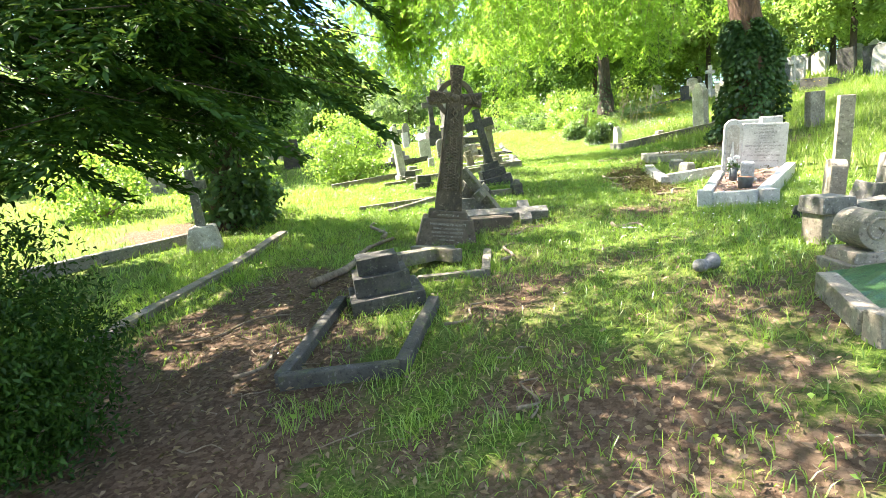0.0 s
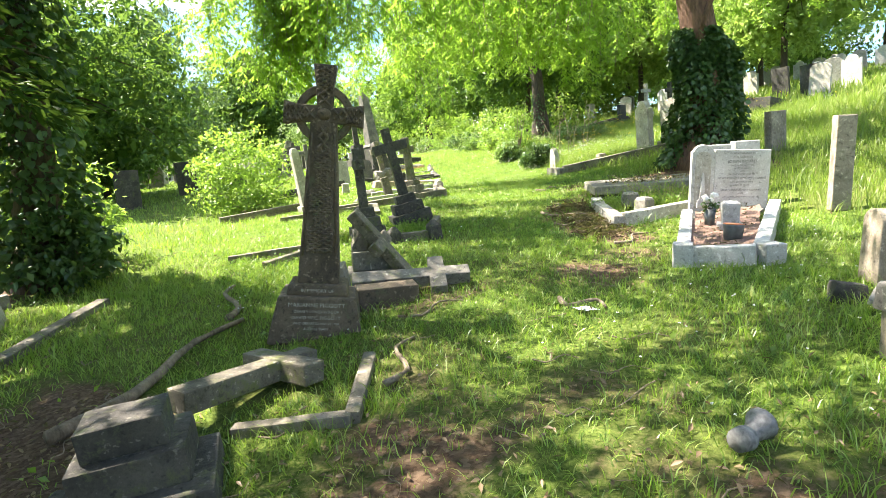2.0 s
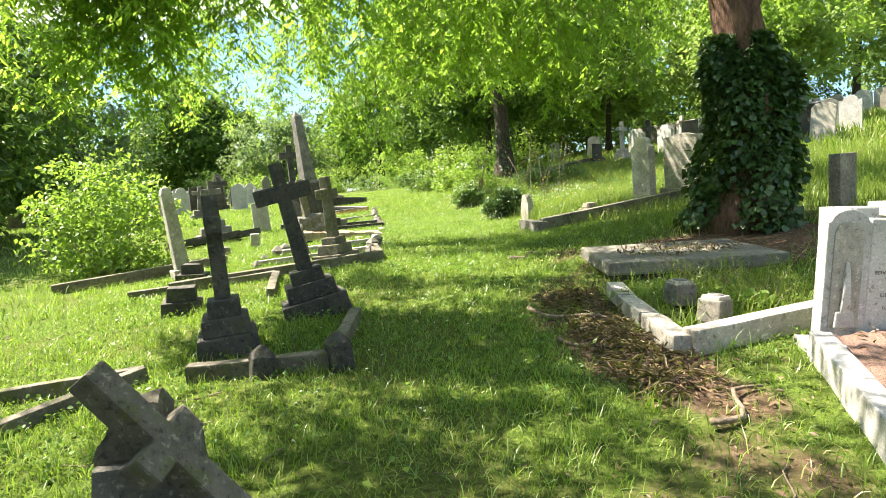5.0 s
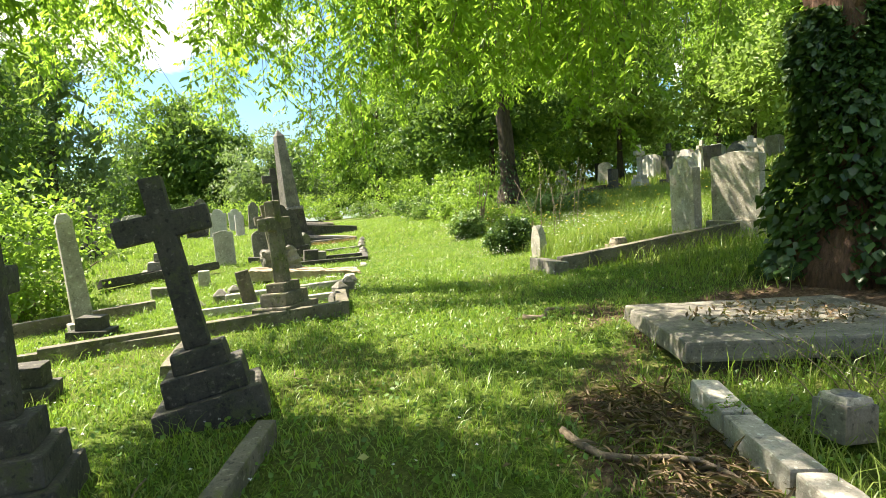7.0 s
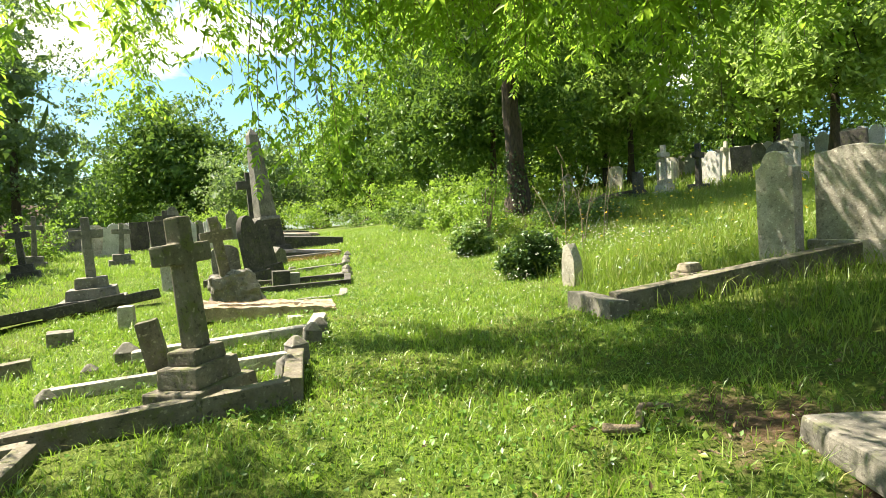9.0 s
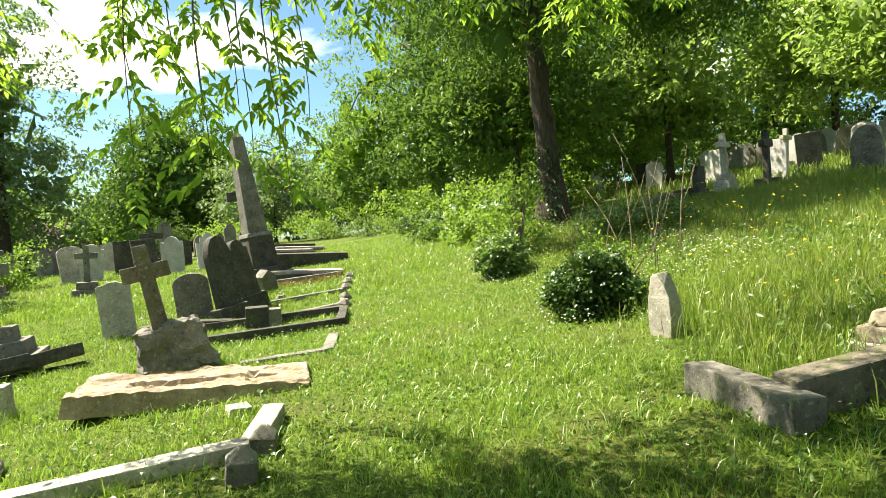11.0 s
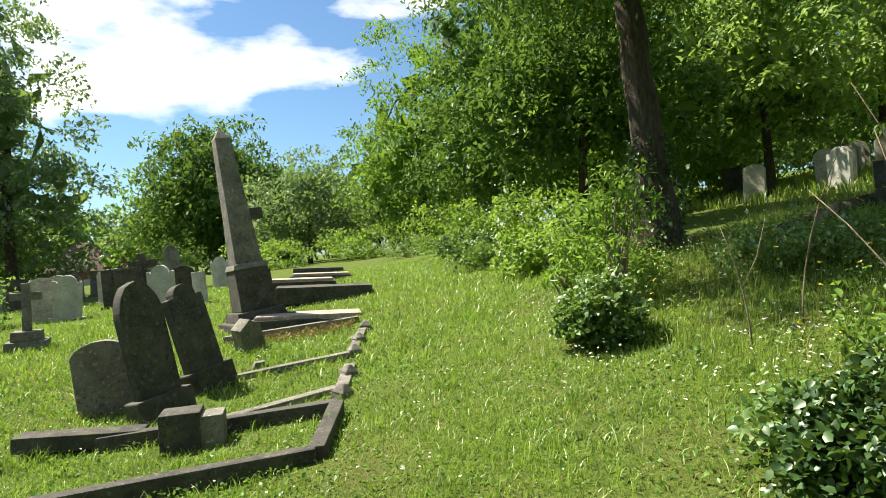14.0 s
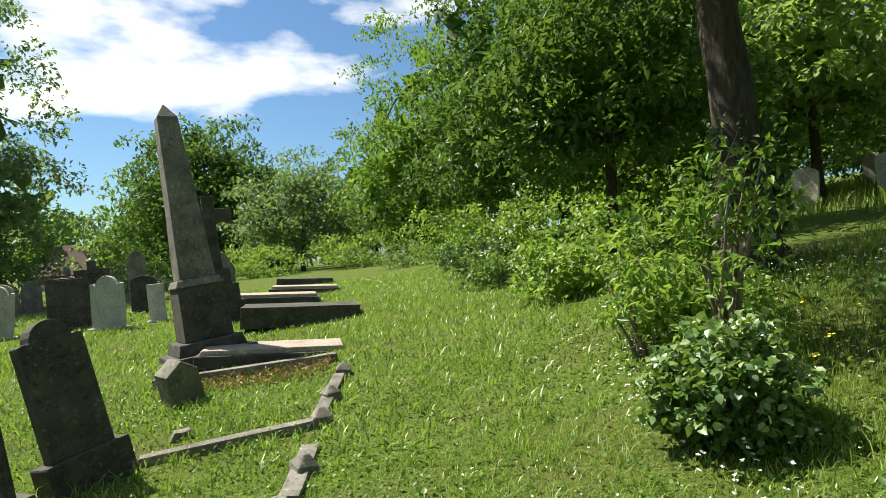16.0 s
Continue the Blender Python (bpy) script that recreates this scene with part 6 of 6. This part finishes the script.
x, y = scatter(2600, -1.5, 5.4, 3, 24, lambda x, y: np.clip(wavy(x, y, 1.1, 3.0) + 0.25, 0, 1) * lawn(x, y))
x, y = clear(x, y)
flowers("daisies", x, y, RNG.uniform(0.05, 0.09, len(x)), 0.011, WHITE_PETAL, "tiny white daisies scattered in the lawn")
x, y = scatter(520, 5.2, 12, 15, 23, lambda x, y: np.clip(wavy(x, y, 0.9, 1.0) + 0.5, 0, 1))
flowers("buttercups", x, y, RNG.uniform(0.35, 0.6, len(x)), 0.022, YELLOW_PETAL, "yellow buttercups in the meadow grass")

x, y = scatter(2400, 4.4, 7.4, 17.5, 24, lambda x, y: np.clip(wavy(x, y, 1.6, 2.0) + 0.45, 0, 1))
flowers("clover_flowers", x, y, RNG.uniform(0.05, 0.16, len(x)), 0.016, WHITE_PETAL, "white clover flowers at the edge of the meadow")

# broad-leaved weeds close to the turf
x, y = scatter(5200, -2.5, 5.5, 0.6, 24, lambda x, y: np.clip(wavy(x, y, 1.3, 5.0) + 0.1, 0, 1) * 0.9)
x, y = clear(x, y)
tagged(leaves("clover_and_weeds", np.stack([x, y, height(x, y) + RNG.uniform(0.02, 0.06, len(x))], 1), RNG.uniform(0.025, 0.06, len(x)), GRASS, None, -0.2, 0.7), "small broad-leaved weeds in the turf", "weeds", kind="stuff")

# leafy weeds that mix with the meadow grass
for mat, n, tall, size, label in ((SHRUB_LEAF, 520, 0.42, 0.035, "yellow-green leafy weeds in the meadow"), (IVY_PALE, 420, 0.3, 0.05, "darker broad-leaved weeds in the meadow")):
    x, y = scatter(n, 4.9, 10.5, 14.9, 23.5, lambda x, y: np.clip(wavy(x, y, 1.4, n * 0.01) + 0.55, 0, 1))
    x, y = clear(x, y)
    up = RNG.uniform(0.3, 1, len(x)) * tall
    px = np.repeat(x, 16) + RNG.normal(0, 0.06, 16 * len(x))
    py = np.repeat(y, 16) + RNG.normal(0, 0.06, 16 * len(x))
    tagged(leaves("meadow_weeds", np.stack([px, py, height(px, py) + np.repeat(up, 16) * RNG.uniform(0.15, 1, len(px))], 1), RNG.uniform(0.6, 1.4, len(px)) * size, mat, None, 0.1, 0.55), label, "weeds", kind="stuff")

x, y = scatter(46000, -1.5, 5.2, 8.5, 25, lambda x, y: lawn(x, y) * np.clip(0.75 + wavy(x, y, 1.9, 4.0), 0.25, 1))
x, y = clear(x, y)
tagged(leaves("clover", np.stack([x, y, height(x, y) + RNG.uniform(0.015, 0.06, len(x))], 1), RNG.uniform(0.015, 0.042, len(x)), CLOVER, None, -0.1, 0.75), "clover leaves and flecks through the short lawn", "weeds", kind="stuff")
x, y = scatter(1500, 0.4, 2.2, 24.4, 24.95, lambda x, y: 0.9 + 0 * x)
x, y = clear(x, y)
tagged(leaves("dried_cuttings", np.stack([x, y, height(x, y) + RNG.uniform(0.01, 0.09, len(x))], 1), RNG.uniform(0.03, 0.08, len(x)), CUTTINGS, None, 0.0, 0.25), "reddish dried cuttings heaped along a kerb", "cuttings", kind="stuff")

# dead leaves, chips and twigs on the bare earth
x, y = scatter(30000, -3.4, 5.5, 0.4, 13, lambda x, y: bareness(x, y))
x, y = clear(x, y)
lit = leaves("leaf_litter", np.stack([x, y, height(x, y) + 0.012 + RNG.uniform(0, 0.02, len(x))], 1), RNG.uniform(0.015, 0.06, len(x)), CHIP, None, 0.0, 0.4, np.stack([RNG.normal(size=len(x)), RNG.normal(size=len(x)), RNG.normal(size=len(x)) * 0.15], 1))
tagged(lit, "brown dead leaves and wood chips on bare earth", "leaf litter", kind="stuff")
a, r = RNG.uniform(0, 6.28, 700), RNG.uniform(0, 1, 700) ** 0.6
tagged(leaves("leaf_litter", np.stack([4.9 + 0.7 * r * np.cos(a), 11.25 + 0.5 * r * np.sin(a), 1.386 + 0.043 * 0.8 * r * np.cos(a)], 1), RNG.uniform(0.02, 0.07, 700), CHIP, None, 0.0, 0.4), "dead leaves lying on the great slab", "leaf litter", kind="stuff")


def dead_stalks():
    """Tall bare stems left standing in the meadow, some forked."""
    e = new("dead_stalks")
    chunks = []
    for sx, sy, tall in ((5.5, 18.3, 1.3), (5.75, 18.7, 1.6), (5.95, 18.5, 1.1), (6.2, 19.0, 1.8), (6.35, 19.3, 1.2), (6.6, 19.1, 1.5), (6.9, 19.6, 1.3), (5.6, 20.1, 1.0), (6.1, 20.2, 1.5), (5.35, 22.6, 1.7), (5.5, 22.9, 1.4)):
        z = float(height(sx, sy))
        dx, dy = RNG.normal(0, 0.22, 2)
        stem = [(sx + dx * k * k / 36, sy + dy * k * k / 36, z - 0.05 + tall * k / 6) for k in range(7)]
        chunks.append(tube(stem, [0.009 - 0.001 * k for k in range(7)], 5))
        a = stem[3]
        chunks.append(tube([a, (a[0] + 0.1, a[1] - 0.05, a[2] + 0.25), (a[0] + 0.16, a[1] - 0.09, a[2] + 0.55)], [0.005, 0.004, 0.002], 5))
    v, f = join(chunks)
    mesh_object("stalks", [Vector(q) for q in v], f, TWIG, e, "dry brown stems", True)
    return tagged(e, "tall dry bare stalks standing in the meadow", "stalks", kind="stuff")


dead_stalks()


def twig_tube(x, y, run, yaw, r, bow=0.05):
    pts = []
    for i in range(8):
        f = i / 7 - 0.5
        px = x + run * f * math.cos(yaw) - bow * math.sin(f * 7) * math.sin(yaw)
        py = y + run * f * math.sin(yaw) + bow * math.sin(f * 7) * math.cos(yaw)
        pts.append((px, py, float(height(px, py)) + r + 0.012 + 0.01 * math.sin(9 * f)))
    return tube(pts, [r * (1.1 - 0.6 * i / 7) for i in range(8)], 6)


chunks = []
x, y = scatter(700, -3.2, 4.6, 0.6, 12.5, lambda x, y: 0.12 + 0.75 * bareness(x, y))
for px, py in zip(x, y):
    chunks.append(twig_tube(px, py, RNG.uniform(0.08, 0.4), RNG.uniform(0, 6.28), RNG.uniform(0.002, 0.006), 0.02))
v, f = join(chunks)
tagged(mesh_object("fallen_twigs", v, f, TWIG), "small fallen twigs strewn on the ground", "twigs", kind="stuff")
for px, py, run, yaw, r in ((-1.25, 3.6, 0.7, 1.2, 0.014), (-1.75, 4.3, 0.9, 0.5, 0.012), (0.4, 2.6, 0.35, 1.2, 0.01), (0.15, 3.9, 0.55, 0.9, 0.012), (2.0, 6.15, 0.4, -0.8, 0.02), (3.1, 9.9, 0.9, -0.9, 0.02), (4.5, 11.15, 0.7, 0.4, 0.03), (0.9, 6.6, 0.6, 0.5, 0.012), (3.6, 12.6, 0.5, 0.4, 0.025), (-1.0, 6.1, 1.9, 1.25, 0.04), (-0.95, 7.7, 1.3, 1.8, 0.03), (0.62, 5.6, 0.8, 1.35, 0.02), (3.25, 8.1, 0.6, 0.6, 0.018), (3.0, 9.3, 0.5, -0.4, 0.015)):
    v, f = twig_tube(px, py, run, yaw, r, 0.07)
    tagged(mesh_object("fallen_branch", v, f, TWIG, None, "", True), "bare fallen branch lying on the ground", "branch")

# small things on the ground
e = thing("paper_scrap", 1.98, 6.0, 20, 6, 0, -0.03, "crumpled white scrap of paper on the turf", "litter")
bm = bmesh.new()
bmesh.ops.create_grid(bm, x_segments=6, y_segments=6, size=0.07)
rough_up(bm, 0.018, 1.0, 18.0)
part("sheet", bm, PAPER, e)
e = thing("metal_vase", 1.92, 4.02, 30, 0, 0, -0.03, "dull metal flower holder lying on its side", "vase")
v, f = tube([(-0.08, 0, 0.06), (-0.02, 0, 0.05), (0.02, 0, 0.045), (0.09, 0, 0.07), (0.1, 0, 0.07)], [0.045, 0.05, 0.03, 0.06, 0.065], 14)
mesh_object("body", v, f, METAL, e, "", True)
# A dark disc on the closed end imitates the shaded hollow.
v, f = tube([(0.098, 0, 0.07), (0.104, 0, 0.07)], [0.05, 0.05], 14)
mesh_object("mouth", v, f, POT_GREY, e, "dark disc for the shade inside the mouth")

# ---- the jumble of stones on the east side near the start ----
headstone(5.42, 7.8, 0.18, 1.0, 0.15, "flat", SANDSTONE, "narrow buff standing slab with a square top", -20, 1)
headstone(3.85, 5.55, 0.28, 0.5, 0.14, "round", SANDSTONE, "small round-topped buff stone beside a kerb", 70, 2)
headstone(7.6, 11.9, 0.4, 0.7, 0.14, "flat", SANDSTONE, "short buff stone stub in long grass", 20, -3)
chest_tomb(5.2, 5.5, 1.5, 0.55, 0.4, "grey broken tomb with a tilted lid", GREY_STONE, -8)
e = thing("fallen_slab", 4.55, 4.95, -20, 14, 0, -0.1, "grey fallen ledger stone propped on rubble", "gravestone")
part("slab", block(1.1, 0.42, 0.14, (0, 0, 0.12), bevel=0.015, worn=0.006, cuts=3), GREY_STONE, e)
part("prop", block(0.3, 0.3, 0.24, (-0.3, 0, -0.1), bevel=0.02, worn=0.01, cuts=2), GREY_STONE, e)
e = thing("capped_post", 3.08, 4.45, 5, 0, 0, 0.04, "squat grey pier with a moulded cap", "stone post")
part("shaft", block(0.24, 0.24, 0.26, (0, 0, 0), bevel=0.012, worn=0.004, cuts=1), SANDSTONE, e)
part("cap", block(0.3, 0.3, 0.14, (0, 0, 0.258), 0.94, bevel=0.02, worn=0.004, cuts=1), GREY_STONE, e)
for x, y, w, d, hh, yaw, tip, mat in ((3.55, 5.1, 0.34, 0.2, 0.16, 30, 18, PALE_STONE), (3.75, 4.9, 0.4, 0.24, 0.2, -20, -10, GREY_STONE), (3.45, 5.35, 0.22, 0.2, 0.14, 60, 8, DARK_STONE), (3.95, 5.2, 0.3, 0.26, 0.3, 15, 12, GREY_STONE)):
    e = thing("rubble_stone", x, y, yaw, tip, 0, 0.03, "broken piece of a collapsed memorial", "stone")
    part("stone", block(w, d, hh, (0, 0, 0), 0.85, bevel=0.015, worn=0.02, cuts=3, seed=x * 7), mat, e)
e = thing("stone_bench", 6.9, 7.2, -30, 0, 8, 0.05, "pale tilted slab resting on two short stone legs", "bench")
for lx in (-0.3, 0.3):
    part("leg", block(0.12, 0.25, 0.55, (lx, 0, 0), bevel=0.012, worn=0.004, cuts=1), PALE_STONE, e)
part("seat", block(0.95, 0.32, 0.1, (0, 0, 0.548), bevel=0.015, worn=0.005, cuts=2), PALE_STONE, e)
e = thing("rough_stone", -3.45, 7.95, 15, -6, 0, 0.05, "small leaning cross on a rough rock at the yew's foot", "gravestone")
part("rock", block(0.5, 0.4, 0.38, (0, 0, 0), 0.7, bevel=0.04, worn=0.03, cuts=4), PALE_STONE, e)
part("cross", outline(cross_outline(0.13, 0.85, 0.19, 0.62, 0.13), 0.11, 0.012, 0.004, 0.33), GREY_STONE, e)


# ---- dead timber under the dark tree ----
def fallen_log(points, radii, label, material=BARK):
    x, y = points[0][:2]
    e = thing("fallen_log", x, y, label=label, category="log")
    base = e.matrix_basis.translation
    pts = [(px - base.x, py - base.y, float(height(px, py)) + up - base.z) for px, py, up in points]
    v, f = tube(pts, radii, 10, 0.4)
    mesh_object("trunk", v, f, material, e, "", True)
    return e


fallen_log([(7.5, 22.5, 0.08), (8.2, 22.7, 0.11), (9.0, 23.1, 0.14), (9.9, 23.6, 0.16)], [0.08, 0.12, 0.15, 0.17], "thick dark fallen log lying in the tree's shade")
fallen_log([(6.9, 22.0, 0.03), (7.2, 22.2, 0.1), (7.7, 22.15, 0.16), (8.3, 22.5, 0.3)], [0.035, 0.05, 0.045, 0.03], "pale bare fallen bough under the dark tree", TWIG)
fallen_log([(7.15, 22.2, 0.07), (7.3, 21.8, 0.03), (7.5, 21.4, 0.02)], [0.04, 0.03, 0.015], "pale bare fallen bough under the dark tree", TWIG)

# ---- weeds and cuttings of the vase plot ----
shrub("low_weeds", 3.86, 10.05, 0.55, 0.5, 0.16, SHRUB_LEAF, 1500, 0.028, "low bright green weeds spilling over a pale kerb", 0.05, "weeds", 4, 0.5)
shrub("low_weeds", 4.35, 9.55, 0.5, 0.6, 0.12, WOOD_LEAF, 420, 0.07, "broad-leaved weeds in the overgrown plot", 0.06, "weeds", 4, 0.5)


def seed_stalks():
    """Thin flowering stems with knobbly heads that arch over the plot."""
    e = new("seed_stalks")
    chunks, buds = [], []
    for k in range(26):
        sx, sy = RNG.uniform(4.0, 4.8), RNG.uniform(9.1, 10.3)
        z, tall = float(height(sx, sy)), RNG.uniform(0.25, 0.55)
        dx, dy = RNG.normal(-0.06, 0.12), RNG.normal(0, 0.12)
        stem = [(sx + dx * (q / 5) ** 2 * 2, sy + dy * (q / 5) ** 2 * 2, z - 0.02 + tall * q / 5) for q in range(6)]
        chunks.append(tube(stem, [0.004 - 0.0005 * q for q in range(6)], 4))
        for q in range(14):
            f = 3 + q / 7
            i = min(4, int(f))
            p = np.array(stem[i]) + (np.array(stem[i + 1]) - np.array(stem[i])) * (f - i)
            buds.append(p + RNG.normal(0, 0.008, 3))
    v, f = join(chunks)
    mesh_object("stems", [Vector(q) for q in v], f, TWIG, e, "thin dry stems", True)
    leaves("buds", buds, 0.022, LONG_GRASS, e, -0.2, 0.6)
    return tagged(e, "arching weed stalks gone to seed in the vase plot", "stalks", kind="stuff")


seed_stalks()
x, y = scatter(3200, 2.85, 3.55, 8.3, 10.7, lambda x, y: np.clip(1.1 - 2.6 * np.abs(x - 3.0 - 0.16 * (y - 8.3)), 0, 1))
x, y = clear(x, y)
tagged(leaves("dried_cuttings", np.stack([x, y, height(x, y) + RNG.uniform(0.01, 0.05, len(x))], 1), RNG.uniform(0.04, 0.13, len(x)), CHIP, None, 0.0, 0.14, np.stack([RNG.normal(size=len(x)), RNG.normal(size=len(x)), RNG.normal(size=len(x)) * 0.12], 1)), "brown dry stalks and cuttings strewn beside a kerb", "cuttings", kind="stuff")
x, y = scatter(700, 3.3, 4.8, 6.7, 8.4, lambda x, y: (np.abs((x - 3.95) - 0.66 * (y - 7.5)) < 0.28) * 0.8)
tagged(leaves("dead_leaves", np.stack([x, y, height(x, y) + 0.135 + RNG.uniform(0, 0.02, len(x))], 1), RNG.uniform(0.02, 0.07, len(x)), CHIP, None, 0.0, 0.3, np.stack([RNG.normal(size=len(x)), RNG.normal(size=len(x)), RNG.normal(size=len(x)) * 0.12], 1)), "dead leaves and sticks on the bark of the marble grave", "leaf litter", kind="stuff")
